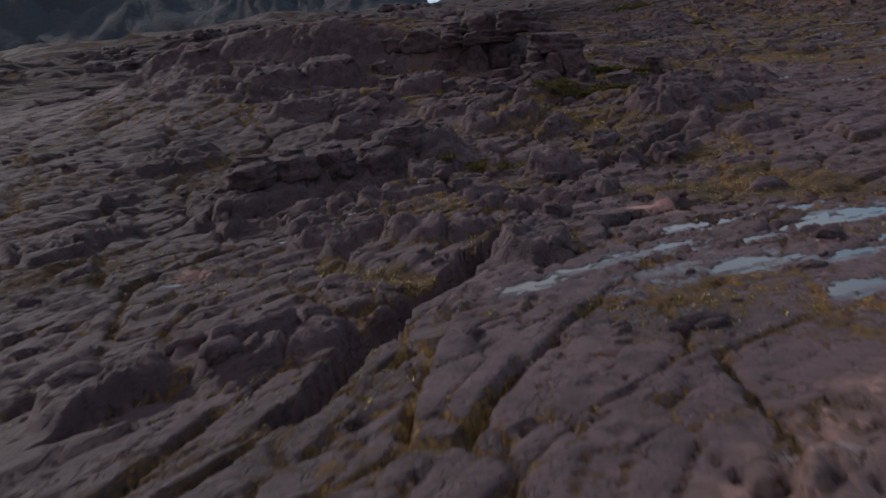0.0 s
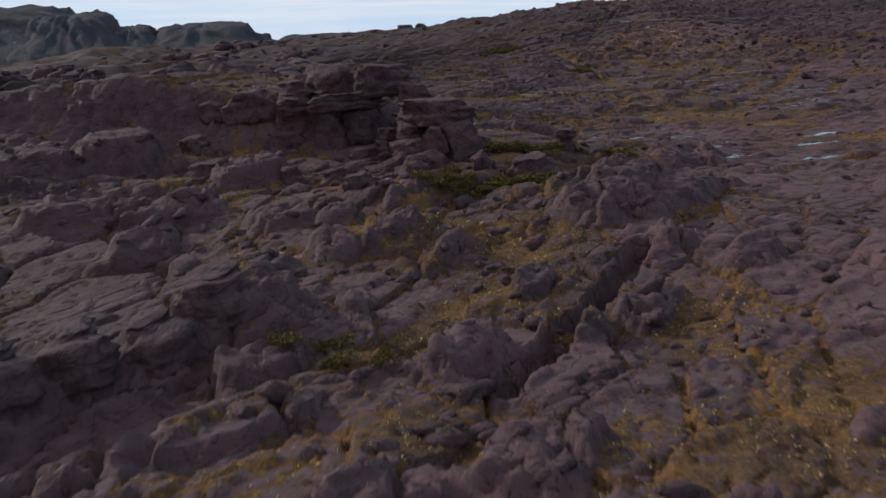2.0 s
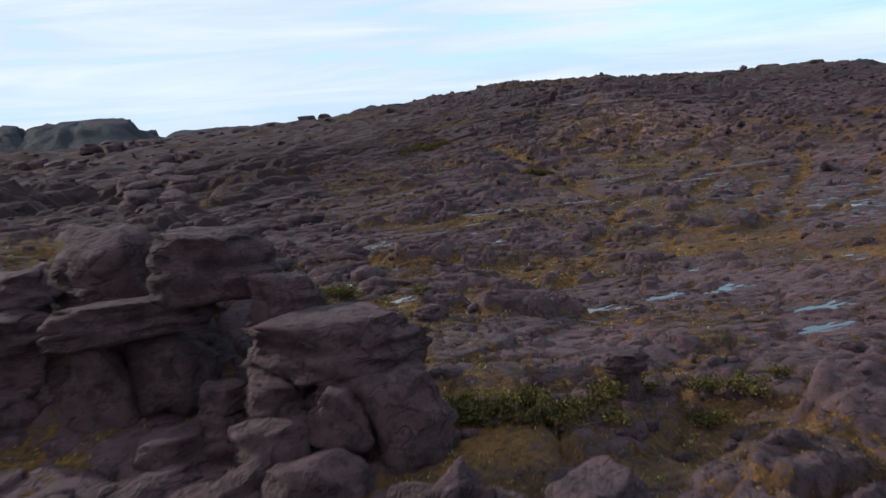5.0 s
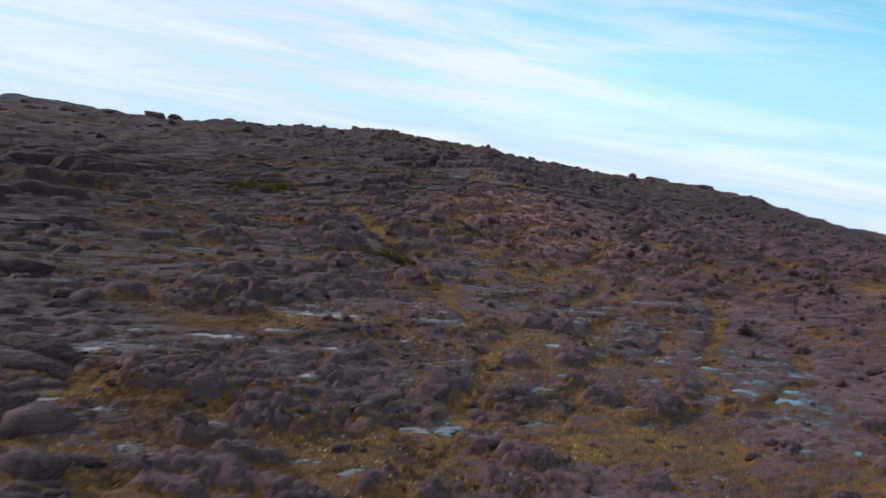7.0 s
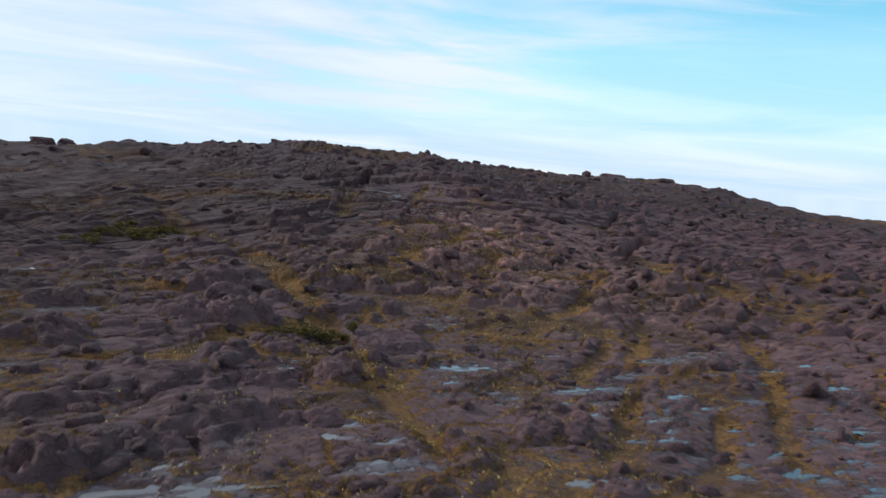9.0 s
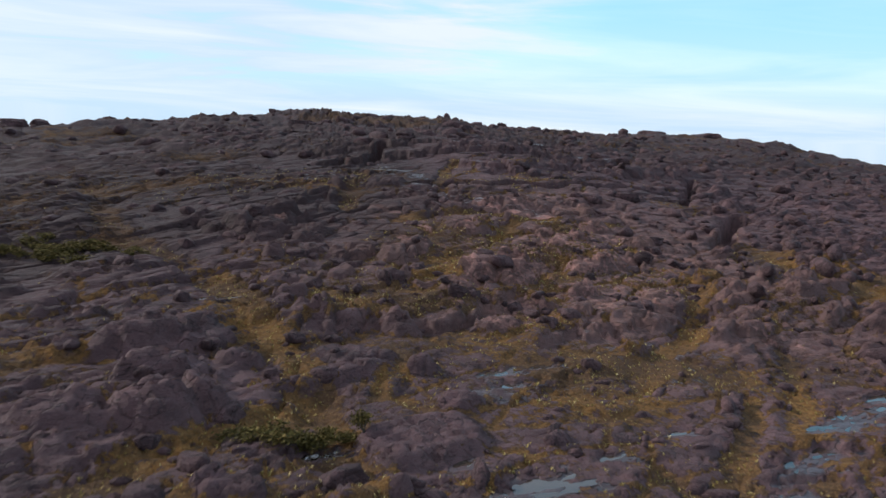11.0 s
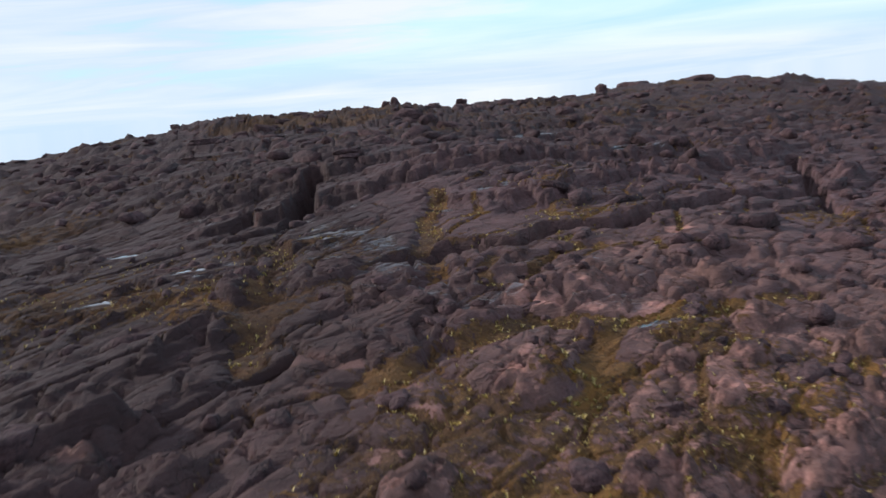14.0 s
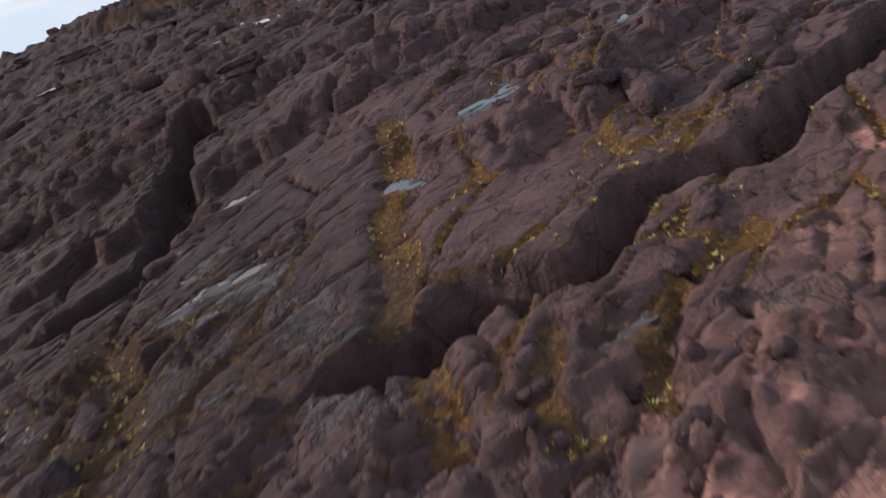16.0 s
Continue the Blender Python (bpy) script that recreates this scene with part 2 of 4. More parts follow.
def rock_color(m):
    """Sandstone under a dark crust of lichen, with paler bare patches, grain and rosy stains."""
    wide, mid, fine = m.noise(0.06, 5), m.noise(0.55, 5, 0.6), m.noise(6.0, 4, 0.7)
    crust = m.mix(m.ramp(mid, 0.36, 0.64), (0.041, 0.0225, 0.0245), (0.106, 0.059, 0.062))
    crust = m.mix(m.ramp(wide, 0.42, 0.62), crust, m.mix(mid, (0.060, 0.0330, 0.0350), (0.150, 0.083, 0.085)))
    crust = m.mix(m.ramp(fine, 0.52, 0.75, 0.0, 0.5), crust, (0.172, 0.104, 0.099))
    crust = m.mix(m.ramp(m.noise(2.2, 3, 0.6), 0.57, 0.69, 0.0, 0.8), crust, (0.021, 0.0135, 0.015))
    return crust, mid, fine


def ground_material():
    m = Nodes("sandstone_plateau")
    crust, mid, fine = rock_color(m)
    veg, pink, wet = m.attribute("veg"), m.attribute("pink"), m.attribute("wet")
    tuft, turf = m.noise(1.6, 5, 0.65), m.noise(0.12, 4)
    moss = m.mix(m.ramp(turf, 0.40, 0.60), (0.094, 0.050, 0.026), (0.185, 0.092, 0.026))
    moss = m.mix(m.ramp(tuft, 0.45, 0.70), moss, (0.056, 0.031, 0.014))
    moss = m.mix(m.ramp(m.noise(4.0, 3, 0.7), 0.56, 0.72, 0, 0.8), moss, (0.31, 0.185, 0.058))
    grown = m.ramp(m.math("ADD", veg, m.math("MULTIPLY", m.math("SUBTRACT", m.noise(1.1, 8, 0.74), 0.5), 1.9)), 0.53, 0.62)
    level = m.nodes.new("ShaderNodeSeparateXYZ")
    m.links.new(m.nodes.new("ShaderNodeNewGeometry").outputs["Normal"], level.inputs[0])
    grown = m.math("MULTIPLY", grown, m.ramp(m.math("ADD", level.outputs["Z"], m.math("MULTIPLY", m.math("SUBTRACT", tuft, 0.5), 0.3)), 0.54, 0.72))
    bare = m.math("MULTIPLY", m.ramp(pink, 0.06, 0.42), m.ramp(m.noise(0.35, 4, 0.6), 0.35, 0.6, 0.35, 0.85))
    crust = m.mix(bare, crust, m.mix(m.ramp(mid, 0.35, 0.65), (0.092, 0.048, 0.040), (0.190, 0.105, 0.086)))
    rosy = m.ramp(m.math("ADD", pink, m.math("MULTIPLY", m.math("SUBTRACT", m.noise(0.9, 5, 0.65), 0.5), 1.2)), 0.45, 0.75)
    color = m.mix(rosy, crust, m.mix(fine, (0.26, 0.105, 0.085), (0.46, 0.26, 0.22)))
    # broken dark tone that puts the slopes' haze and shade into the colour
    slope_shade = m.math("MULTIPLY", m.attribute("slope_shade"), m.ramp(m.noise(0.09, 6, 0.7), 0.30, 0.46))
    color = m.mix(m.math("MULTIPLY", slope_shade, 0.88), color, m.mix(tuft, (0.022, 0.0124, 0.0132), (0.050, 0.028, 0.028)))
    color = m.mix(m.math("MULTIPLY", grown, m.math("SUBTRACT", 1.0, m.math("MULTIPLY", slope_shade, 0.55))), color, moss)
    film = m.ramp(m.math("ADD", wet, m.math("MULTIPLY", m.math("SUBTRACT", m.noise(0.45, 5, 0.6), 0.5), 1.3)), 0.55, 0.70)
    film = m.math("MULTIPLY", m.math("MULTIPLY", film, m.ramp(level.outputs["Z"], 0.88, 0.97)), m.math("SUBTRACT", 1.0, grown))
    color = m.mix(m.math("MULTIPLY", film, 0.5), color, (0.03, 0.025, 0.025))
    dry = m.mix(grown, (0.78, 0.78, 0.78), (0.95, 0.95, 0.95))
    rough = m.mix(film, dry, (0.30, 0.30, 0.30))
    height = m.math("ADD", m.math("MULTIPLY", m.noise(1.7, 7, 0.68), 0.5), m.math("MULTIPLY", fine, 0.25))
    height = m.math("ADD", height, m.math("MULTIPLY", m.noise(0.42, 5, 0.6, stretch=(0.8, 1.5, 1.5)), 0.85))
    height = m.math("ADD", height, m.math("MULTIPLY", m.noise(1.0, 3, 0.6, stretch=(0.3, 0.3, 5.5), distortion=1.0), 0.4))
    height = m.math("ADD", height, m.math("MULTIPLY", grown, m.math("MULTIPLY", m.noise(3.2, 4, 0.7), 1.1)))
    height = m.math("MULTIPLY", height, m.math("SUBTRACT", 1.0, m.math("MULTIPLY", film, 0.9)))
    crack = m.cracks(0.55)
    height = m.math("SUBTRACT", height, m.math("MULTIPLY", m.math("SUBTRACT", 1.0, grown), m.math("MULTIPLY", crack, 0.35)))
    color = m.mix(m.math("MULTIPLY", m.math("MULTIPLY", crack, 0.3), m.math("SUBTRACT", 1.0, grown)), color, (0.014, 0.010, 0.009))
    m.bump(height, 0.9, 0.4)
    return m.finish(color, rough, 0.22, grit=1.0)


GROUND = ground_material()

# ---------------------------------------------------------------- the plateau


def spaced(lo, hi, fine_lo, fine_hi, fine, grow, power):
    """Places from lo to hi, evenly spaced between fine_lo and fine_hi and ever wider outside."""
    def out(width):
        far, places = 0.0, []
        while far < width:
            far += fine * (1 + (far / grow) ** power)
            places.append(far)
        return np.array(places)
    return np.concatenate([fine_lo - out(fine_lo - lo)[::-1], np.arange(fine_lo, fine_hi, fine), fine_hi + out(hi - fine_hi)])


def sheet(name, x, y, z, material, masks):
    """A grid of points as one smooth mesh, with masks as attributes."""
    rows, cols = x.shape
    mesh = bpy.data.meshes.new(name)
    k = np.arange(rows * cols).reshape(rows, cols)
    quads = np.stack([k[:-1, :-1], k[:-1, 1:], k[1:, 1:], k[1:, :-1]], -1).reshape(-1, 4)
    mesh.vertices.add(rows * cols)
    mesh.vertices.foreach_set("co", np.stack([x, y, z], -1).astype(np.float32).ravel())
    mesh.loops.add(quads.size)
    mesh.loops.foreach_set("vertex_index", quads.astype(np.int32).ravel())
    mesh.polygons.add(len(quads))
    mesh.polygons.foreach_set("loop_start", np.arange(0, quads.size, 4, dtype=np.int32))
    mesh.polygons.foreach_set("loop_total", np.full(len(quads), 4, np.int32))
    mesh.update(calc_edges=True)
    mesh.polygons.foreach_set("use_smooth", np.ones(len(quads), bool))
    for key, values in masks.items():
        mesh.attributes.new(key, "FLOAT", "POINT").data.foreach_set("value", values.astype(np.float32).ravel())
    mesh.materials.append(material)
    return new(name, mesh)


rows_y = spaced(-400, 3000, 30, 430, 0.35, 40, 1.35)
nearer = (rows_y > 372) & (rows_y < 428)
rows_y = np.sort(np.concatenate([rows_y, (rows_y[nearer] + 0.17)]))
cols_u = spaced(-2500, 2500, -18, 18, 0.33, 26, 1.3)
grid_u, grid_y = np.meshgrid(cols_u, rows_y)
grid_x = grid_u + centre_line(grid_y)
grid_z, deep, rug = surface(grid_x, grid_y)
patch = fractal(grid_x / 17, grid_y / 17, 4, 131)
veg = np.clip(0.45 * deep + 0.50 * patch + 0.25 + (0.8 - rug) * (0.12 - 0.42 * (1 - step01(190, 230, grid_y))) + 0.09 * step01(225, 260, grid_y) + 0.14 * step01(178, 200, grid_y) * (1 - step01(255, 285, grid_y)) * step01(48, 66, grid_x) + 0.02 * step01(346, 356, grid_y) - 0.25 * step01(374, 392, grid_y) * (1 - step01(450, 500, grid_y)), 0, 1)
pink = np.clip(0.9 * fractal(grid_x / 9, grid_y / 9, 3, 151) - 0.38, 0, 1) + 0.42 * bell(grid_x, grid_y, 146, 374, 24) + 0.26 * bell(grid_x, grid_y, 118, 368, 14)
wet = np.clip(0.9 * (0.75 - rug) + 0.55 * fractal(grid_x / 14, grid_y / 14, 3, 171), 0, 1)


def near_line(points, reach):
    """The part of the grid near a line of points: its rows, columns, and the distance to the line there."""
    p = np.array(points, float)
    rows = (rows_y > p[:, 1].min() - reach) & (rows_y < p[:, 1].max() + reach)
    r0, r1 = np.flatnonzero(rows)[[0, -1]]
    inside = (grid_x[r0:r1] > p[:, 0].min() - reach) & (grid_x[r0:r1] < p[:, 0].max() + reach)
    cols = np.flatnonzero(inside.any(0))
    part = (slice(r0, r1), slice(cols[0], cols[-1] + 1))
    x, y = grid_x[part], grid_y[part]
    x, y = x + 1.3 * fractal(x / 6, y / 6, 4, 201, 0.6), y + 1.3 * fractal(x / 6, y / 6, 4, 207, 0.6)
    d = np.full(x.shape, 1e9)
    for (ax, ay), (bx, by) in zip(p[:-1], p[1:]):
        t = np.clip(((x - ax) * (bx - ax) + (y - ay) * (by - ay)) / ((bx - ax) ** 2 + (by - ay) ** 2), 0, 1)
        d = np.minimum(d, np.hypot(x - ax - t * (bx - ax), y - ay - t * (by - ay)))
    return part, d


def lane(width, *points, sink=0.45, growth=0.95):
    """A shallow lane of moss and plants along a joint."""
    width = 1.45 * width
    part, d = near_line(points, 3 * width + 2)
    w = 1 - step01(0.35, 1.5, d / width)
    grid_z[part] -= sink * w
    uneven = 0.86 + 0.5 * fractal(grid_x[part] / 2.6, grid_y[part] / 2.6, 3, 211)
    veg[part] = np.maximum(veg[part], growth * np.clip(w * uneven, 0, 1))
    pink[part] *= 1 - w


def fissure(width, depth, *points):
    """A deep open crack with steep sides."""
    part, d = near_line(points, width + 2)
    w = 1 - step01(0.34, 0.54, d / width)
    grid_z[part] -= 1.25 * depth * w
    veg[part] *= 1 - 0.9 * w
    wet[part] *= 1 - w


def scarp(height, reach, *points):
    """A broken ledge: the rock behind the line stands higher and falls off steeply to the front."""
    part, d = near_line(points, reach + 2)
    (ax, ay), (bx, by) = points[0], points[-1]
    x, y = grid_x[part], grid_y[part]
    side = ((bx - ax) * (y - ay) - (by - ay) * (x - ax)) / math.hypot(bx - ax, by - ay)
    turn = math.degrees(math.atan2(by - ay, bx - ax))
    a, b = oblique(x, y, turn, turn + 55)
    _, own, _, _ = cells(a / 3.4, b / 6.0, 233, 0.8)
    _, bit, _, _ = cells(a / 1.5, b / 3.0, 237, 0.8)
    side = side + 2.4 * (own - 0.5) + 0.9 * (bit - 0.5) + 1.0 * fractal(x / 5, y / 5, 3, 231)
    ends = 1 - step01(0.5, 1.0, d / reach)
    share = 0.35 + 0.5 * own
    rise = share * step01(-0.2, 0.25, side) + (1 - share) * step01(0.0, 0.4, side - 1.3 + 1.6 * (bit - 0.5))
    grid_z[part] += 0.85 * height * ends * (rise - 0.35)
    veg[part] *= 1 - 0.8 * ends * bell(side, 0 * side, 0.1, 0, 0.8)


def patch_of(mask, amount, radius, *centres):
    for cx, cy in centres:
        part, d = near_line([(cx - 0.3, cy), (cx + 0.3, cy)], 2.2 * radius)
        mask[part] = np.maximum(mask[part], amount * (1 - step01(0.2, 1.6, d / radius)))


def bog(cx, cy, long, wide, turn=14):
    """A flat hollow filled with brown peat."""
    part, _ = near_line([(cx - 0.1, cy), (cx + 0.1, cy)], 1.5 * long)
    gx, gy = grid_x[part], grid_y[part]
    c, s = math.cos(radians(turn)), math.sin(radians(turn))
    r = np.hypot(((gx - cx) * c + (gy - cy) * s) / long, ((gy - cy) * c - (gx - cx) * s) / wide) * (1 + 0.3 * fractal(gx / 4, gy / 3, 3, 291))
    w = 1 - step01(0.7, 1.1, r)
    level = float(np.quantile(grid_z[part][r < 1], 0.35))
    grid_z[part] += w * (level + 0.12 * fractal(gx / 2, gy / 2, 3, 293) - grid_z[part])
    veg[part] = np.maximum(veg[part], 0.85 * w)


raised = np.zeros(grid_z.shape)


def mound(cx, cy, long, wide, high, turn=16):
    """A low mass of knobbly rock that stands out of the moss, steep at its edges and split by joints."""
    part, _ = near_line([(cx - 0.1, cy), (cx + 0.1, cy)], 1.6 * long + 2)
    gx, gy = grid_x[part], grid_y[part]
    x, y = gx - cx, gy - cy
    c, s = math.cos(radians(turn)), math.sin(radians(turn))
    r = (np.abs((x * c + y * s) / long) ** 2.6 + np.abs((y * c - x * s) / wide) ** 2.6) ** (1 / 2.6)
    r = r * (1 + 0.35 * fractal(gx / (0.45 * long + 0.8), gy / (0.45 * wide + 0.8), 4, 281, 0.6))
    w = 1 - step01(0.72, 1.06, r)
    a, b = oblique(gx, gy, turn, turn + 58)
    edge, own, _, ob = cells(a / 2.1, b / 1.3, 283, 0.9)
    fine, bit, _, _ = cells(a / 0.95, b / 0.7, 287, 0.9)
    knobs = 0.40 * own + 0.35 * pillow(edge, 0.2) + 0.16 * bit + 0.14 * pillow(fine, 0.3) - 0.3 * np.exp(-(edge / 0.05) ** 2)
    lean = (y * c - x * s) / wide
    lift = w * (high * (0.52 + 0.18 * lean) + min(high, 1.8) * 0.5 * knobs)
    grid_z[part] += np.maximum(lift - raised[part], 0)
    raised[part] = np.maximum(raised[part], lift)
    veg[part] = veg[part] * (1 - 0.6 * w) + 0.14 * np.exp(-((r - 1.12) / 0.16) ** 2)
    wet[part] *= 1 - 0.7 * w


def crag(cx, cy, long, wide, high, turn=0):
    """A cliffed block of thick beds: flat on top, stepped at its sides and split by upright joints."""
    part, _ = near_line([(cx - 0.1, cy), (cx + 0.1, cy)], 1.5 * long + 2)
    gx, gy = grid_x[part], grid_y[part]
    x, y = gx - cx, gy - cy
    c, s = math.cos(radians(turn)), math.sin(radians(turn))
    a, b = oblique(gx, gy, turn, turn + 75)
    edge, own, _, _ = cells(a / 2.8, b / 2.4, 311, 0.8)
    fine, bit, _, _ = cells(a / 1.2, b / 1.0, 317, 0.85)
    r = (np.abs((x * c + y * s) / long) ** 4 + np.abs((y * c - x * s) / wide) ** 4) ** 0.25
    r = r + 0.26 * (own - 0.5) + 0.10 * (bit - 0.5) + 0.10 * fractal(gx / 3, gy / 3, 3, 319)
    w = 0.30 * (1 - step01(1.10, 1.20, r)) + 0.30 * (1 - step01(0.96, 1.03, r)) + 0.40 * (1 - step01(0.80, 0.87, r))
    inside = 1 - step01(1.08, 1.22, r)
    top = high * w * (0.95 + 0.16 * (own - 0.5)) + 0.22 * pillow(edge, 0.2) + 0.18 * bit + 0.12 * pillow(fine, 0.3)
    top = top - inside * (0.7 * np.exp(-(edge / 0.05) ** 2) + 0.2 * np.exp(-(fine / 0.05) ** 2))
    grid_z[part] += inside * (broad(gx, gy) + top - grid_z[part])
    veg[part] *= 1 - 0.8 * inside
    wet[part] *= 1 - inside


POOLS = []


def pool(cx, cy, long, short, turn=17, dry=-0.10, grain=1.0):
    """A shallow basin for rainwater, with islands and a ragged shore; the sheet of water is laid into it later."""
    part, _ = near_line([(cx - 0.1, cy), (cx + 0.1, cy)], 2.6 * long)
    gx, gy = grid_x[part], grid_y[part]
    x, y = gx - cx, gy - cy
    c, s = math.cos(radians(turn)), math.sin(radians(turn))
    a, b = x * c + y * s, y * c - x * s
    r = np.hypot(a / long, b / short)
    r = r * (1 + np.clip(1.3 * fractal(a / (0.55 * long), b / (0.7 * short), 4, 251, 0.62), -0.5, 0.6))
    rim = grid_z[part][(r > 0.7) & (r < 1.3)]
    level = float(np.quantile(rim, 0.38)) if rim.size else float(grid_z[part].min())
    bed = level + dry + 0.34 * fractal(a / (2.6 * grain), b / (1.1 * grain), 4, 261, 0.6)
    grid_z[part] += (bed - grid_z[part]) * (1 - step01(0.75, 1.05, r))
    grid_z[part] -= 0.85 * np.maximum(grid_z[part] - level - 0.10, 0) * (1 - step01(1.2, 1.8, r))
    shore = (1 - step01(2.1, 2.6, r)) * step01(0.85, 1.02, r)
    short_of = np.maximum(level + 0.05 - grid_z[part], 0)
    grid_z[part] += short_of * shore * (1 - step01(0.5, 1.0, short_of))
    veg[part] *= step01(0.8, 1.2, r)
    wet[part] = np.maximum(wet[part], (0.8 if long < 5 else 0.3) * (1 - step01(0.9, 1.5, r)))
    POOLS.append((cx, cy, long, short, turn, level))


# open fissures across the beds near the end of the flight and the channel beside the first slab
fissure(2.6, 3.2, (128.9, 406.4), (132.8, 406.0), (135.3, 406.5), (137.6, 404.5), (144.4, 407.0), (149.5, 405.5), (165.4, 411.3), (180.0, 413.8))
fissure(2.8, 3.0, (121.2, 426.0), (125.2, 426.5), (129.2, 429.1), (134.6, 441.4), (138.7, 448.7), (139.5, 451.8))
fissure(2.4, 2.6, (179.4, 398.1), (169.6, 388.6), (161.7, 380.6))
fissure(2.0, 2.4, (196.7, 432.3), (182.3, 414.2), (175.3, 405.9))
fissure(2.4, 2.2, (16.5, 112.9), (25.2, 126.5), (31.5, 135.8), (36.9, 142.7))
fissure(2.6, 1.8, (-6.8, 42.9), (-3.1, 59.1), (0.0, 63.0), (5.8, 75.1), (9.8, 95.9))
# ledges, their fronts towards the lower ground
scarp(1.5, 5, (99.6, 354.4), (110.2, 358.6), (120.3, 360.7))
scarp(1.1, 5, (120.1, 351.8), (129.1, 355.5), (138.9, 360.1))
scarp(1.8, 6, (-21.5, 105.7), (-10.6, 115.2), (3.0, 126.8))
scarp(1.5, 5, (-18.9, 98.8), (-12.0, 102.1), (2.0, 111.6))
scarp(1.7, 7, (126.3, 434.4), (140.9, 438.0), (154.9, 436.1), (173.2, 437.5))
scarp(1.5, 7, (147.5, 415.4), (158.8, 417.5), (174.4, 422.2), (194.7, 433.3))
scarp(1.4, 6, (129.1, 447.6), (138.6, 447.1), (153.3, 452.3), (162.7, 449.7))
scarp(1.2, 5, (56.1, 308.6), (68.4, 313.6), (81.4, 317.6))
scarp(1.0, 5, (58.1, 296.7), (67.3, 301.6), (78.5, 306.3))
scarp(1.0, 5, (119.1, 367.8), (130.7, 371.9), (142.9, 374.0))
scarp(1.2, 5, (96.3, 392.2), (104.3, 396.9), (112.2, 398.7))
scarp(0.7, 4, (122.5, 399.3), (129.7, 400.5), (136.3, 398.5))
scarp(0.7, 4, (134.8, 392.0), (142.2, 393.4), (150.1, 397.3))
# the slope behind the long cliff is level with its top; the hollow below it lies deep
grid_z += 2.3 * step01(197, 202, grid_y) * (1 - step01(204, 275, grid_y)) * step01(-75, -45, grid_x) * (1 - step01(19, 25, grid_x))
lie = step01(-40, -22, grid_x) * (1 - step01(26, 36, grid_x)) * step01(164, 176, grid_y) * (1 - step01(191, 198, grid_y))
grid_z -= lie * np.maximum(grid_z - (6.4 + 0.35 * (grid_z - broad(grid_x, grid_y)) + 0.10 * np.maximum(grid_y - 180, 0)), 0) * 0.9
scarp(3.2, 9, (-52, 201), (-32, 199.5), (-11, 197.5))
scarp(2.2, 8, (-46, 192), (-28, 189), (-9, 187))
scarp(1.8, 8, (-44, 181), (-27, 178), (-10, 175))
veg += 0.20 * lie * step01(-0.35, 0.3, fractal(grid_x / 7, grid_y / 5, 3, 361))
np.clip(veg, 0, 1, veg)
for row in ((-18, 187, 4.8, 2.6, 2.4, 10), (-28, 184, 4.8, 2.6, 2.4, 15), (-1, 178, 4.2, 2.0, 1.4, 20)):
    crag(*row[:4], 0.85 * row[4], row[5])
# masses of rock that stand out of the moss
for row in ((8.8, 150.8, 4.5, 3.2, 2.0, 20), (2, 160.8, 4.2, 2.4, 1.7, 12), (43, 160, 13.5, 6.0, 3.3, 36), (39.6, 142.8, 2.3, 1.6, 1.6, 30), (31.3, 127.3, 5.5, 2.4, 1.6, 56), (-1.8, 129, 6.5, 3.2, 2.2, 40),
            (14.4, 117.5, 4.2, 2.2, 2.0, 45), (8, 131.6, 2.0, 1.3, 1.0, 40), (-10.7, 166, 7.5, 2.6, 1.8, 10), (-20.5, 165, 5, 2.6, 1.6, 15), (44.9, 136.7, 4.2, 2.1, 1.4, 35)):
    mound(*row)
for row in ((7.9, 98, 6, 2.0, 1.2, 40), (-7.5, 85.7, 6, 2.2, 1.2, 40), (0.5, 81.3, 5, 2.4, 1.7, 30), (-9.8, 54.2, 5, 2.4, 1.5, 40), (-19, 51, 4, 2.6, 1.5, 40), (-37, 141, 8, 3, 1.7, 35), (-37, 100, 8, 3, 1.6, 40),
            (57.4, 183.5, 7, 4, 2.0, 30), (49.1, 223.8, 4.5, 2.0, 1.6, 10), (45.8, 220.4, 4.2, 2.2, 2.1, 10), (46, 262, 5, 2.5, 1.8, 12), (61.6, 248.6, 4, 1.6, 1.0, 14), (53.5, 261, 3, 1.5, 0.9, 14)):
    mound(*row)
for row in ((81, 337.5, 3.2, 2.0, 1.6, 25), (84.6, 340, 2.2, 1.6, 1.6, 100), (100.6, 388.8, 5, 3, 2.2, 15), (107, 375, 3.2, 1.6, 1.3, 14), (83.8, 351.7, 6, 3, 1.4, 20), (95.4, 346.4, 6, 3, 0.9, 25), (97.8, 332.9, 6, 3, 0.9, 25),
            (120.3, 368.6, 3.8, 1.5, 1.2, 10), (134.5, 370.8, 4, 1.8, 1.2, 14), (160.4, 363.8, 4.2, 2.0, 1.4, 18), (148.7, 361.7, 3.6, 1.8, 1.2, 16)):
    mound(*row)
for row in ((100, 385.6, 4.0, 2.6, 2.0, 30), (111.8, 373.1, 2.5, 1.6, 1.3, 20), (119.5, 368.8, 2.7, 1.6, 1.3, 16), (136.7, 394.4, 4.2, 1.7, 0.4, 8), (147.7, 392.4, 1.7, 1.2, 1.0, 20), (122.4, 405.8, 3.6, 1.9, 0.8, 20),
            (116.7, 406.1, 2.2, 1.8, 1.3, 40), (127, 391.5, 3.2, 1.3, 0.5, 5), (142, 388.5, 2.2, 1.2, 0.4, 15), (124.5, 384, 2.4, 1.5, 0.4, 10)):
    mound(*row)
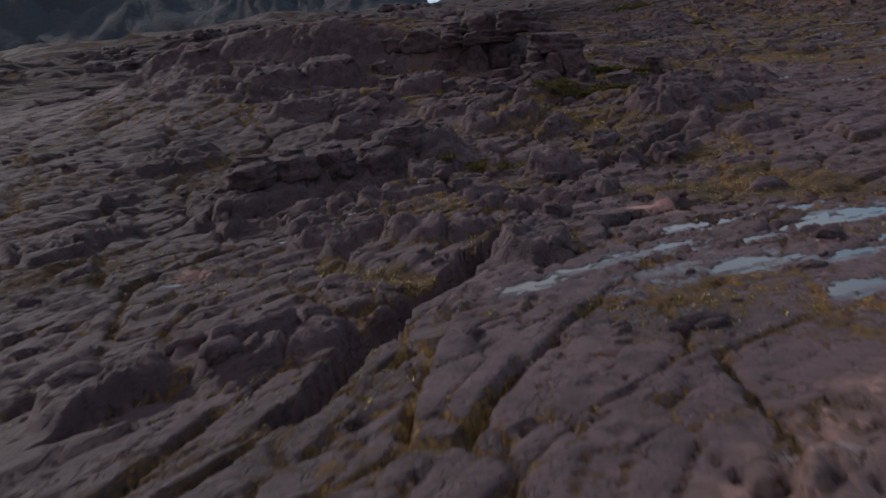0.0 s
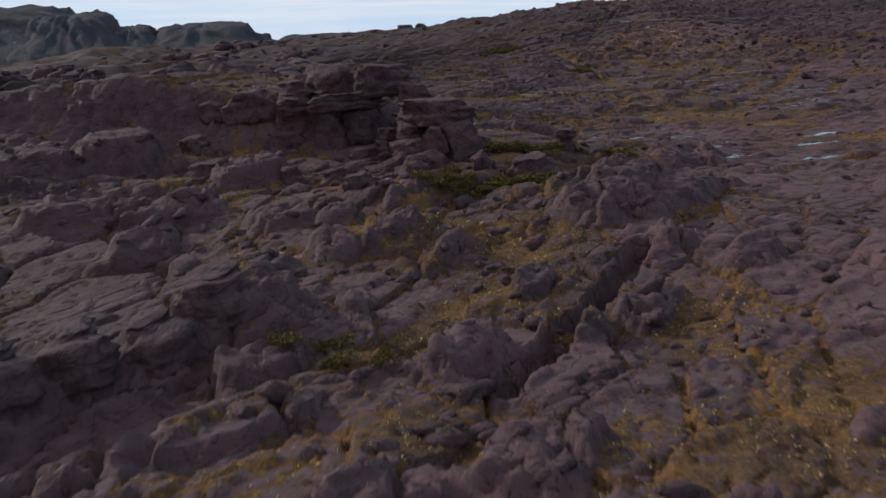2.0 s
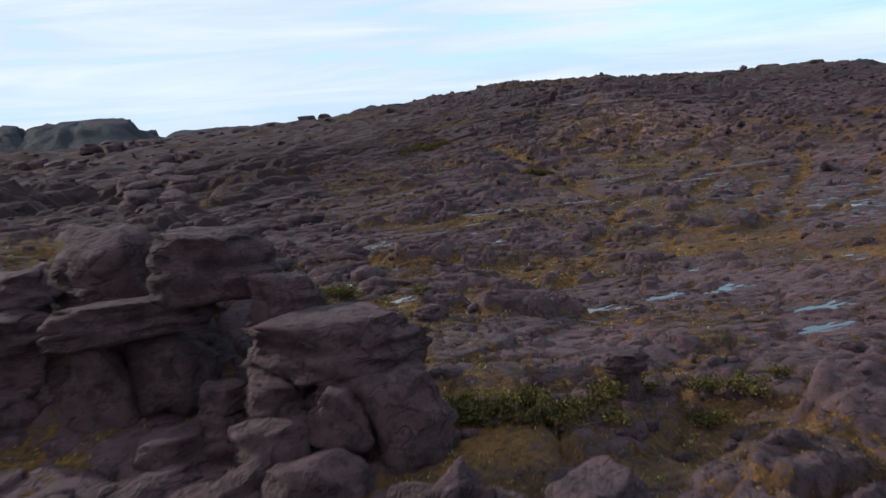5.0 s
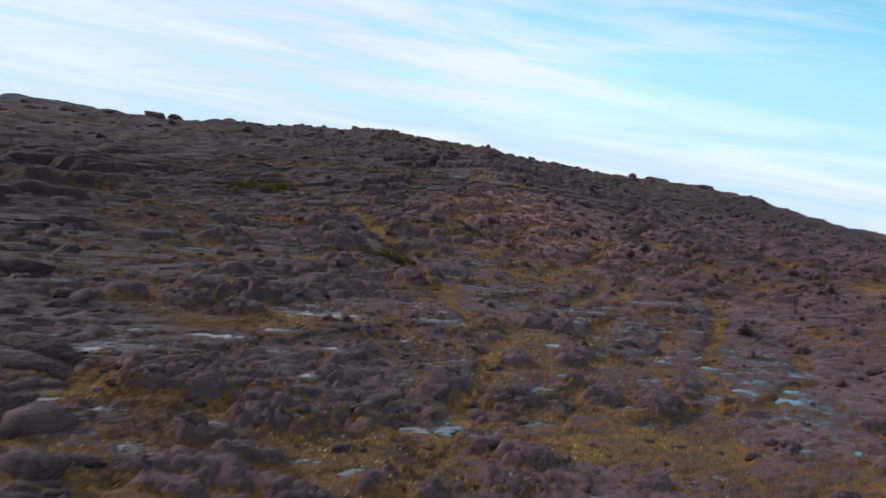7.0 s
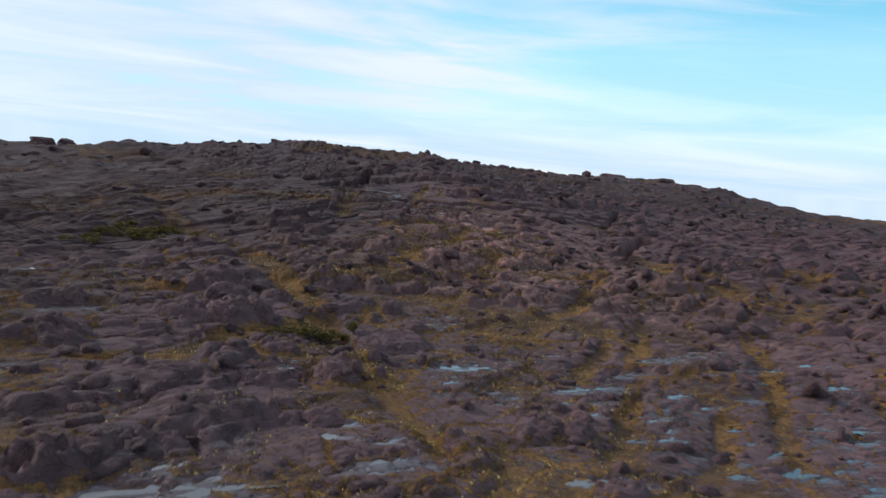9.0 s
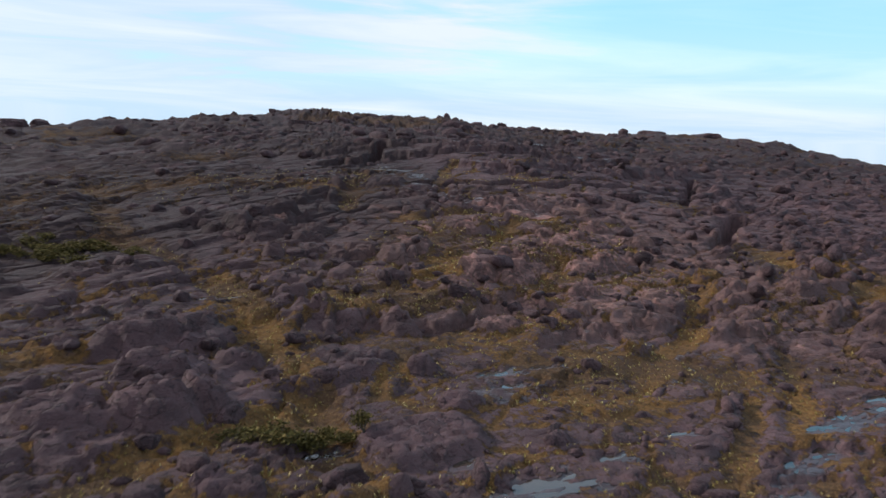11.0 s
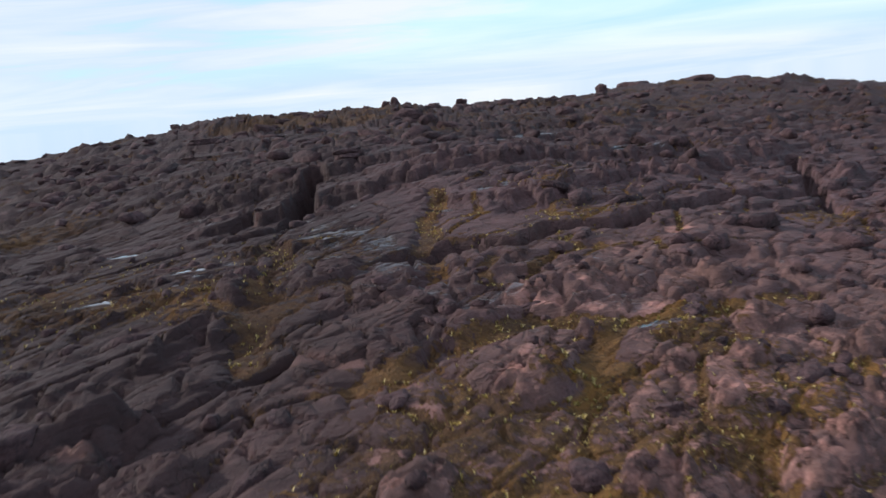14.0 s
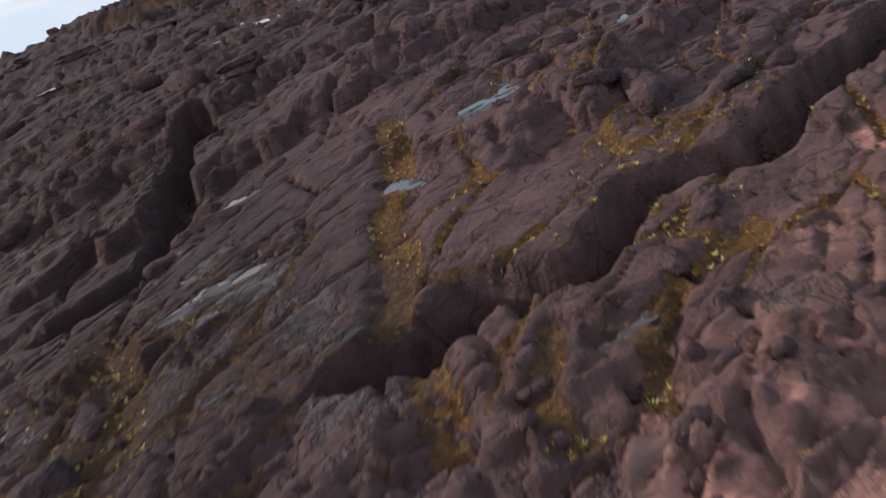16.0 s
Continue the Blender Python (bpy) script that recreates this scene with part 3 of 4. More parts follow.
# rounded slabs parted by narrow cracks, on the last stretch
part, _ = near_line([(118, 388), (148, 396)], 20)
gx, gy = grid_x[part], grid_y[part]
paved = np.clip(1.6 * np.exp(-(((gx - 132) / 20) ** 2 + ((gy - 392) / 13) ** 2)) - 0.2, 0, 1)
ca, cb = oblique(gx, gy, 20, 78)
ce, cown, _, cside = cells(ca / 4.2, cb / 2.7, 411, 0.9)
grid_z[part] += paved * (0.55 * cown + 0.34 * pillow(ce, 0.13) + 0.5 * (cown - 0.4) * cside - 0.45 * np.exp(-(ce / 0.05) ** 2) - 0.4)
veg[part] = np.maximum(veg[part], 0.62 * paved * np.exp(-(ce / 0.07) ** 2) * step01(-0.1, 0.25, fractal(gx / 5, gy / 5, 3, 417)))
BOGS = [(119, 343.5, 7), (109, 342, 4), (101, 250, 7), (84, 386, 5), (68, 300, 5), (136, 308, 24)]
rng = random.Random(19)
for x0, x1, y0, y1, count, low, high in ((40, 160, 228, 345, 105, 1.2, 4.2), (85, 175, 345, 388, 70, 1.0, 3.2), (-45, 60, 66, 176, 30, 2.0, 5.5), (-70, 45, 212, 340, 36, 2.0, 5.0), (170, 260, 330, 430, 26, 2.0, 4.5)):
    for _ in range(count):
        y = rng.uniform(y0, y1)
        long = rng.uniform(low, high)
        x = rng.uniform(x0, x1)
        if any(math.hypot(x - bx, y - by) < br + long for bx, by, br in BOGS):
            continue
        mound(x, y, long, long * rng.uniform(0.35, 0.6), rng.uniform(0.5, 0.8) + (0.20 if y < 190 else 0.16) * long, rng.gauss(45 if y < 190 else 17, 12))
# lanes of moss and bromeliads
lane(1.2, (92.9, 340.3), (91.1, 327.5), (89.2, 310.7), (89.4, 300.7))
lane(1.1, (144.6, 349.3), (134.4, 336.3), (120.3, 318.5), (107.0, 300.6))
lane(1.0, (131.6, 339.5), (118.9, 326.4), (113.6, 323.9), (113.6, 330.3))
lane(1.1, (131.8, 314.9), (119.1, 301.5), (111.9, 295.5))
lane(1.6, (85.3, 422.4), (84.7, 389.6), (90.3, 372.9), (92.4, 363.8), (92.9, 341.3))
lane(1.4, (56.3, 321.1), (71.2, 323.0), (80.6, 333.4), (92.9, 340.3))
lane(1.3, (151.9, 370.9), (143.9, 362.5), (134.1, 351.4), (126.3, 347.3), (122.4, 342.1))
lane(1.2, (113.1, 392.3), (114.1, 395.3), (118.3, 405.5), (122.4, 415.1), (123.8, 420.5))
lane(0.8, (143.1, 426.4), (140.1, 421.3), (136.9, 415.9), (133.1, 409.7), (128.8, 400.6))
lane(0.9, (117.0, 387.0), (121.4, 389.1), (125.3, 390.5), (130.8, 390.4), (134.9, 388.2), (142.0, 388.0), (151.8, 387.9))
lane(0.8, (127.0, 380.0), (130.2, 384.3), (134.6, 388.2))
lane(0.5, (134.5, 396.8), (136.3, 398.9), (139.4, 400.7), (144.6, 401.4))
lane(0.5, (131.5, 396.9), (132.6, 400.0), (134.5, 401.8))
lane(1.5, (5.2, 120.2), (8.1, 122.4), (17.8, 134.7), (23.6, 140.0), (30.4, 151.4))
lane(1.8, (10.1, 151.6), (19.4, 162.2), (27.2, 166.9), (35.7, 175.4), (41.0, 179.2), (49.2, 190.0), sink=0.9)
lane(1.6, (32.7, 190.4), (37.6, 191.0), (45.4, 194.7), (55.2, 199.9), sink=0.6)
lane(1.3, (-8.8, 74.1), (-2.8, 66.4), (-1.0, 63.1))
lane(1.2, (99.0, 269.0), (119.6, 279.6), (144.9, 298.6), (161.2, 319.5))
lane(1.2, (60.7, 246.6), (72.9, 264.3), (85.0, 284.6), (97.5, 302.8))
lane(1.3, (129.3, 301.4), (142.3, 318.7), (153.8, 332.3), (161.4, 346.7))
patch_of(veg, 0.8, 5.5, (115.9, 345.1), (121.4, 347.1), (126.4, 345.8), (99.1, 247.8), (103.9, 244.5), (84.3, 387.6))
patch_of(veg, 0.75, 2.6, (137.5, 384.5), (139.5, 382.0), (131.0, 372.5), (127.0, 374.5), (143.0, 378.5))
patch_of(veg, 0.7, 4.0, (23.1, 125.2), (15.8, 132.3), (31.0, 131.3), (48.4, 194.5), (58.4, 203.9), (-3.2, 144.1), (72.5, 348.5), (129.0, 382.0), (138.2, 383.4))
patch_of(pink, 0.52, 2.2, (18.9, 87.6), (12.6, 30.4), (114.8, 354.5), (115.5, 387.7), (125.4, 384.4), (139.3, 389.9), (132.5, 394.2), (134.5, 396.8), (-1.3, 152.6), (116.7, 390.9))
patch_of(pink, 0.5, 2.2, (20.9, 86.2), (14.0, 33.3), (17.3, 36.1), (10.0, 27.3), (141.8, 384.9))
# moss and peat fill the joints and hollows to an even level
def blurred(a, reach):
    for axis in (0, 1):
        total = np.cumsum(np.concatenate([np.repeat(np.take(a, [0], axis), reach + 1, axis), a, np.repeat(np.take(a, [-1], axis), reach, axis)], axis), axis)
        width = 2 * reach + 1
        n = a.shape[axis]
        a = (np.take(total, range(width, width + n), axis) - np.take(total, range(n), axis)) / width
    return a


turf = 0.85 * step01(0.60, 0.86, veg + 0.25 * fractal(grid_x / 1.7, grid_y / 1.7, 3, 331)) * step01(60, 80, grid_y) * (1 - step01(430, 450, grid_y))
grid_z += turf * np.clip(blurred(grid_z, 3) - 0.12 + 0.10 * fractal(grid_x / 0.8, grid_y / 0.8, 2, 337) - grid_z, -0.55, 0.4)
# rainwater pools
for row in ((13.5, 62.8, 3.4, 1.5), (19.3, 72.3, 3.0, 0.9), (19.2, 56.8, 3.0, 1.5), (27.5, 80.8, 3.6, 1.0), (27.2, 70.2, 4.0, 1.2), (23.5, 50.6, 2.6, 1.4), (16.5, 65.2, 2.0, 0.8), (23.0, 75.0, 3.2, 0.7), (30.5, 75.0, 3.0, 0.8),
            (22.0, 65.0, 2.2, 0.6), (26.0, 58.0, 2.4, 0.9), (31.5, 64.0, 2.6, 0.8), (8.6, 60.0, 2.0, 0.7)):
    pool(*row, turn=38, dry=-0.06)
for row in ((33.5, 74.5, 4.0, 1.6), (5.9, 57.3, 2.2, 0.9),
            (31.7, 82.1, 3.4, 1.0), (-39.6, 101.9, 2.6, 1.0), (-13.5, 87.2, 1.8, 0.7), (-9.9, 123.5, 2.0, 0.8), (-7.1, 99.6, 1.8, 0.6), (-20.5, 77.2, 1.4, 0.5),
            (-19.6, 166.5, 1.8, 0.8), (-8.5, 119.0, 1.6, 0.6)):
    pool(*row, turn=40)
for row in ((37.5, 156.9, 2.0, 0.9), (33.4, 158.2, 1.7, 0.9), (40.5, 160.6, 1.6, 0.7), (44.0, 163.5, 1.5, 0.6), (68.9, 262.5, 3.6, 1.4), (78.4, 220.8, 4.5, 1.5), (101.0, 219.9, 4.0, 1.5), (89.3, 206.2, 3.4, 1.3), (78.0, 184.0, 2.8, 1.3),
            (68.2, 235.2, 2.8, 1.1), (76.4, 237.5, 3.6, 1.5), (71.3, 209.5, 2.6, 1.2), (64.5, 185.0, 2.6, 1.2), (65.7, 192.4, 2.4, 1.0)):
    pool(*row, turn=25)
pool(65.8, 293.2, 4.6, 2.4, 15, dry=-0.05)
pool(38.2, 269.4, 4.6, 2.4, 12, dry=-0.05)
for row in ((30.1, 253.9, 5.5, 1.6), (25.6, 231.3, 4.5, 2.0), (33.1, 224.3, 2.6, 1.2), (57.3, 319.2, 3.4, 1.1), (102.7, 325.7, 3.0, 1.4), 
            (82.5, 296.7, 3.4, 1.2), (132.2, 286.8, 2.6, 1.4), (51.9, 277.9, 2.2, 0.9), (55.0, 224.9, 2.4, 1.2)):
    pool(row[0], row[1], 1.15 * row[2], 1.1 * row[3])
for row in ((80.7, 322.3, 2.6, 0.9), (114.4, 320.8, 2.4, 1.2), (136.4, 333.3, 2.6, 1.2), (82.7, 305.8, 1.5, 0.7), (84.9, 302.0, 1.5, 0.7), (63.0, 358.6, 3.2, 1.2), (63.6, 335.9, 3.2, 1.0),
            (125.0, 326.3, 3.0, 1.0), (130.2, 329.1, 2.6, 1.0), (121.4, 322.7, 2.0, 0.8), (146.8, 338.4, 3.0, 1.0), (153.8, 332.3, 3.0, 1.0)):
    pool(*row)
for row in ((90.4, 363.8, 1.8, 0.7), (109.7, 345.1, 2.0, 0.8), (109.3, 342.2, 1.6, 0.6), (114.8, 346.3, 1.6, 0.6), (89.9, 331.9, 1.8, 0.7), (115.5, 412.3, 2.2, 0.7), (128.7, 418.8, 2.6, 0.8)):
    pool(*row)
for row in ((145.7, 420.1, 1.5, 0.7), (139.0, 418.3, 0.7, 1.9), (134.0, 428.4, 1.0, 0.5), (135.9, 400.0, 0.9, 0.6), (136.7, 386.7, 0.8, 0.5), (171.5, 457.6, 4.0, 1.6), (181.1, 443.3, 3.0, 1.4),
            (160.6, 424.4, 1.8, 0.7)):
    pool(*row)
for row in ((115.2, 322.0, 2.0, 1.3), (120.3, 321.4, 1.6, 1.0), (137.8, 334.8, 2.4, 1.6), (116.9, 306.8, 1.6, 0.9), (161.1, 332.3, 2.2, 1.3), (159.3, 324.7, 2.6, 1.5), (148.6, 334.2, 1.8, 1.0), (149.3, 304.1, 2.4, 1.6), (127.2, 300.3, 2.2, 1.3),
            (128.7, 321.1, 2.4, 1.0), (161.7, 305.8, 2.8, 1.5), (138.1, 292.8, 2.6, 1.5), (81.0, 302.8, 1.5, 1.2), (83.5, 298.1, 1.8, 0.9)):
    pool(row[0], row[1], 0.85 * row[2], 0.8 * row[3], turn=20)
for row in ((73.6, 285.6, 2.2, 0.9), (55.7, 317.2, 2.8, 1.1), (63.9, 337.8, 2.0, 1.0), (79.5, 318.9, 2.4, 0.8), (116.6, 290.0, 1.8, 1.2), (124.8, 288.2, 1.8, 1.2), (33.4, 289.5, 3.4, 1.3), (-5.9, 209.5, 2.0, 0.9), (-1.0, 224.6, 2.2, 0.9), (116.2, 415.7, 2.0, 0.9), (114.6, 433.1, 2.2, 1.0),
            (109.1, 413.1, 2.2, 0.9), (130.6, 418.6, 1.2, 0.6)):
    pool(*row)
for row in ((161, 542.4, 5, 2.6), (175.3, 544, 7, 3), (160.5, 483, 5, 2.2), (164.5, 494, 5, 2.2), (170.9, 457, 3.4, 1.7), (199, 480, 4.5, 2.2), (178, 439.7, 2.8, 1.5), (147, 421.5, 1.7, 0.9), (242.0, 540.0, 9, 4), (170.8, 514.6, 7, 2.4), (162.1, 537.6, 7, 2.6), (181.1, 524.6, 8, 2.4), (191.1, 518.6, 6, 2.0), (145.1, 518.6, 4, 1.6), (225.0, 520.0, 6, 2.4)):
    pool(row[0], row[1], 1.3 * row[2], 1.3 * row[3])
rng = random.Random(3)
for cx, cy, sx, sy, count in ((124, 314, 26, 22, 64), (98, 262, 28, 26, 30), (52, 280, 18, 40, 30)):
    for _ in range(count):
        pool(cx + rng.uniform(-sx, sx), cy + rng.uniform(-sy, sy), rng.uniform(0.7, 1.8), rng.uniform(0.45, 0.9), turn=rng.gauss(18, 14), dry=-0.07)
patch_of(wet, 0.75, 4.0, (66, 299), (72, 302), (108, 341), (114, 343))
patch_of(wet, 0.62, 9.0, (124, 316), (137, 322), (150, 328), (118, 302), (132, 298), (146, 306), (158, 318))
patch_of(pink, 0.72, 0.9, (134.7, 390.6), (136.6, 389.4), (138.2, 389.0), (133.4, 392.6), (131.9, 394.0), (137.0, 392.6), (117.2, 386.4), (118.9, 386.0), (128.0, 386.6), (127.7, 435.3), (153.0, 402.1))
patch_of(pink, 1.0, 0.8, (132.3, 393.2), (137.7, 388.9), (115.7, 391.2), (117.7, 390.0), (125.7, 384.7), (116.0, 418.0), (152.5, 401.0), (126.7, 433.9), (101.9, 386.9), (114.6, 380.0), (118.2, 382.3), (116.1, 356.9), (15.7, 169.6))
patch_of(pink, 1.0, 1.3, (20.4, 88.2), (18.7, 87.4), (2.3, 149.6), (-20.1, 78.3), (138.6, 389.6))
patch_of(pink, 0.40, 5.0, (139, 394), (143.5, 397.5), (136, 391), (146, 393))

# haze and shade painted as a dark tone on the left and far slopes, away from the moss lanes
slope_shade = np.clip(step01(20, 75, centre_line(grid_y) - grid_x + 16 * fractal(grid_x / 40, grid_y / 40, 3, 341)) * step01(205, 300, grid_y) + 1.0 * step01(408, 480, grid_y)
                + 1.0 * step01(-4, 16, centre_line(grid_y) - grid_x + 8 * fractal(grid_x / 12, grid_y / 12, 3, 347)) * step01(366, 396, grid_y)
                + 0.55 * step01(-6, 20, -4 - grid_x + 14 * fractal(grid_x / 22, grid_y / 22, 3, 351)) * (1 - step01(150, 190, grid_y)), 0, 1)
ground = sheet("ground", grid_x, grid_y, grid_z, GROUND, {"veg": veg, "pink": pink, "wet": wet, "slope_shade": slope_shade})
tagged(ground, "dark purplish sandstone plateau with mossy yellow-brown joints", "rock ground", kind="structure")


def ground_z(x, y):
    """Height of the finished ground at a place."""
    r = np.clip(np.searchsorted(rows_y, y) - 1, 0, len(rows_y) - 2)
    u = x - float(centre_line(y))
    c = np.clip(np.searchsorted(cols_u, u) - 1, 0, len(cols_u) - 2)
    fy = (y - rows_y[r]) / (rows_y[r + 1] - rows_y[r])
    fx = (u - cols_u[c]) / (cols_u[c + 1] - cols_u[c])
    lo = grid_z[r, c] * (1 - fx) + grid_z[r, c + 1] * fx
    hi = grid_z[r + 1, c] * (1 - fx) + grid_z[r + 1, c + 1] * fx
    return float(lo * (1 - fy) + hi * fy)


def mask_at(mask, x, y):
    r = min(np.searchsorted(rows_y, y), len(rows_y) - 1)
    c = min(np.searchsorted(cols_u, x - float(centre_line(y))), len(cols_u) - 1)
    return float(mask[r, c])


# ---------------------------------------------------------------- water


def water_material():
    m = Nodes("rainwater")
    m.bump(m.noise(2.2, 3, 0.5), 0.05, 0.05)
    return m.finish(m.mix(m.noise(0.5, 3), (0.030, 0.022, 0.016), (0.055, 0.038, 0.026)), 0.06, 0.5)


WATER = water_material()


def mesh_from(name, bm, material, smooth=True):
    mesh = bpy.data.meshes.new(name)
    bm.to_mesh(mesh)
    bm.free()
    mesh.materials.append(material)
    if smooth:
        mesh.polygons.foreach_set("use_smooth", np.ones(len(mesh.polygons), bool))
    return mesh


for cx, cy, long, short, turned, level in POOLS:
    a = np.linspace(0, 2 * np.pi, 40, endpoint=False)
    c, s = math.cos(radians(turned)), math.sin(radians(turned))
    dx, dy = long * np.cos(a) * c - short * np.sin(a) * s, long * np.cos(a) * s + short * np.sin(a) * c
    reach = np.full(40, 1.95)
    for k in range(40):
        for r in np.arange(0.5, 1.95, 0.1):
            z = ground_z(cx + r * dx[k], cy + r * dy[k])
            if z < level - 0.20 and r > 0.6 or z < level - 0.4 or r > 0.8 and z > level + 0.03:
                reach[k] = r
                break
    px, py = cx + reach * dx, cy + reach * dy
    bm = bmesh.new()
    bm.faces.new([bm.verts.new((x - cx, y - cy, 0)) for x, y in zip(px, py)])
    water = new("pool", mesh_from("pool", bm, WATER))
    water.location = (cx, cy, level)
    tagged(water, "shallow pool of still rainwater on bare rock", "pool", "rainwater pools", "structure")

# ---------------------------------------------------------------- loose and standing rock


def lattice3(ix, iy, iz, seed):
    return lattice(ix + iz * 57, iy - iz * 131, seed + 7)


def solid_noise(p, scale, seed):
    q = p * scale
    f = np.floor(q)
    i, t = f.astype(np.int64), q - f
    t = t * t * (3 - 2 * t)
    total = 0.0
    for dx in (0, 1):
        for dy in (0, 1):
            for dz in (0, 1):
                w = (t[:, 0] if dx else 1 - t[:, 0]) * (t[:, 1] if dy else 1 - t[:, 1]) * (t[:, 2] if dz else 1 - t[:, 2])
                total = total + w * lattice3(i[:, 0] + dx, i[:, 1] + dy, i[:, 2] + dz, seed)
    return 2 * total - 1


def rock_material():
    m = Nodes("lichened_sandstone")
    crust, mid, fine = rock_color(m)
    tint = m.nodes.new("ShaderNodeObjectInfo").outputs["Random"]
    crust = m.mix(m.ramp(tint, 0.0, 1.0, 0.0, 0.12), crust, (0.13, 0.078, 0.076))
    height = m.math("ADD", m.noise(1.9, 6, 0.62), m.math("MULTIPLY", fine, 0.25))
    height = m.math("ADD", height, m.math("MULTIPLY", m.noise(0.6, 5, 0.65), 1.6))
    crack = m.cracks(0.7)
    height = m.math("SUBTRACT", height, m.math("MULTIPLY", crack, 0.5))
    crust = m.mix(m.math("MULTIPLY", crack, 0.4), crust, (0.014, 0.010, 0.009))
    crust = m.mix(m.ramp(m.noise(0.9, 5, 0.65), 0.50, 0.62, 0.0, 0.55), crust, (0.024, 0.0145, 0.016))
    m.bump(m.math("ADD", height, m.math("MULTIPLY", m.noise(1.0, 3, 0.6, stretch=(0.3, 0.3, 5.5), distortion=1.0), 0.5)), 1.0, 0.4)
    return m.finish(crust, 0.82, 0.22, grit=1.0)


ROCK = rock_material()


def rock_mesh(seed, level, square=3.0, beds=5.0, knobs=0.16, undercut=0.15, cuts=11, ribs=0.09):
    """A weathered block about 2 wide and 2 high: squared, with bedding grooves, broken corners and an undercut foot."""
    bm = bmesh.new()
    bmesh.ops.create_icosphere(bm, subdivisions=level, radius=1)
    p = np.array([v.co for v in bm.verts])
    q = np.abs(p) ** square
    p = p / q.sum(1, keepdims=True) ** (1 / square)
    # a few broken faces
    rng = random.Random(seed)
    for _ in range(cuts):
        n = np.array((rng.uniform(-1, 1), rng.uniform(-1, 1), rng.uniform(-0.1, 1.0)))
        n /= np.linalg.norm(n)
        over = p @ n - rng.uniform(0.66, 0.98)
        p = p - np.maximum(over, 0)[:, None] * n * 0.97
    bump = knobs * solid_noise(p, 1.6, seed) + 0.5 * knobs * solid_noise(p, 3.7, seed + 3) + 0.25 * knobs * solid_noise(p, 8.5, seed + 5)
    groove = solid_noise(np.stack([0.3 * p[:, 0], 0.3 * p[:, 1], beds * p[:, 2]], 1), 1.0, seed + 9)
    side = 1 - np.abs(p[:, 2]) ** 4
    grow = 1 + bump + ribs * side * np.sign(groove) * np.abs(groove) ** 0.6
    grow = grow - undercut * np.clip(-p[:, 2] + 0.1, 0, 1)
    p[:, :2] *= grow[:, None]
    p[:, 2] *= 1 + 0.6 * bump
    for v, co in zip(bm.verts, p):
        v.co = co
    return mesh_from("rock", bm, ROCK)


def bedded_mesh(seed, level, beds=4, square=7.0, overhang=0.16, knobs=0.07, cuts=7):
    """A block of layered sandstone, about 2 wide and 2 high: uneven beds with notched seams, split faces and chipped corners."""
    rng = random.Random(seed)
    bm = bmesh.new()
    bmesh.ops.create_icosphere(bm, subdivisions=level, radius=1)
    p = np.array([v.co for v in bm.verts])
    p = p / (np.abs(p) ** square).sum(1, keepdims=True) ** (1 / square)
    for k in range(cuts):
        upright = k < cuts - 2
        n = np.array((rng.gauss(0, 1), rng.gauss(0, 1), rng.uniform(-0.25, 0.35) if upright else rng.uniform(0.8, 2.2)))
        n /= np.linalg.norm(n)
        over = p @ n - (rng.uniform(0.74, 1.06) if upright else rng.uniform(0.82, 0.98))
        p = p - np.maximum(over, 0)[:, None] * n
    seams = np.sort(np.array([-1.3] + [-1 + 2 * (k + rng.uniform(0.25, 0.75)) / beds for k in range(beds)] + [1.3]))
    sway = 0.22 * solid_noise(p, 1.1, seed + 2) + 0.07 * solid_noise(p, 3.1, seed + 4) + p[:, 0] * rng.uniform(-0.22, 0.22) + p[:, 1] * rng.uniform(-0.2, 0.2)
    z = p[:, 2] + sway
    k = np.clip(np.searchsorted(seams, z) - 1, 0, len(seams) - 2)
    t = (z - seams[k]) / (seams[k + 1] - seams[k])
    shelf = np.array([rng.uniform(-overhang, overhang) for _ in seams])[k]
    notch = np.exp(-(np.minimum(t, 1 - t) * (seams[k + 1] - seams[k]) / 0.07) ** 2)
    side = np.clip(1.5 * (1 - np.abs(p[:, 2]) ** 6), 0, 1)
    bump = knobs * (solid_noise(p, 1.5, seed) + 0.75 * solid_noise(p, 3.4, seed + 3) - 0.9 * np.abs(solid_noise(p, 4.6, seed + 6)) + 0.4 * solid_noise(p, 8.5, seed + 5) + 0.3)
    drift = 0.5 * overhang * solid_noise(np.stack([p[:, 0], p[:, 1], 9.0 * k], 1), 1.4, seed + 11)
    open_seam = np.clip(0.5 + 1.2 * solid_noise(p, 1.7, seed + 13), 0, 1)
    grow = 1 + bump + side * (shelf + drift - 0.11 * notch * open_seam)
    p[:, :2] *= grow[:, None]
    p[:, 2] *= 1 + 0.8 * bump
    for v, co in zip(bm.verts, p):
        v.co = co
    return mesh_from("rock", bm, ROCK)


COARSE = [bedded_mesh(300 + k, 3, 1 + k % 2, 4.5 + k % 3, 0.09, 0.14, 10) for k in range(10)]
FINE = [bedded_mesh(400 + k, 4, 1 + k % 3, 4.5 + k % 3, 0.09, 0.14, 10) for k in range(10)]
PIERS = [bedded_mesh(840 + k, 4, 1 + k % 3, 7.0, 0.10, 0.13, 13) for k in range(9)]
MASSIFS = [rock_mesh(700 + k, 4, 7.0, 3, 0.15, -0.12, 4, 0.06) for k in range(4)]
PEBBLES = [rock_mesh(600 + k, 2 if k < 8 else 1, 5.0 + k % 3, 3, 0.16) for k in range(14)]


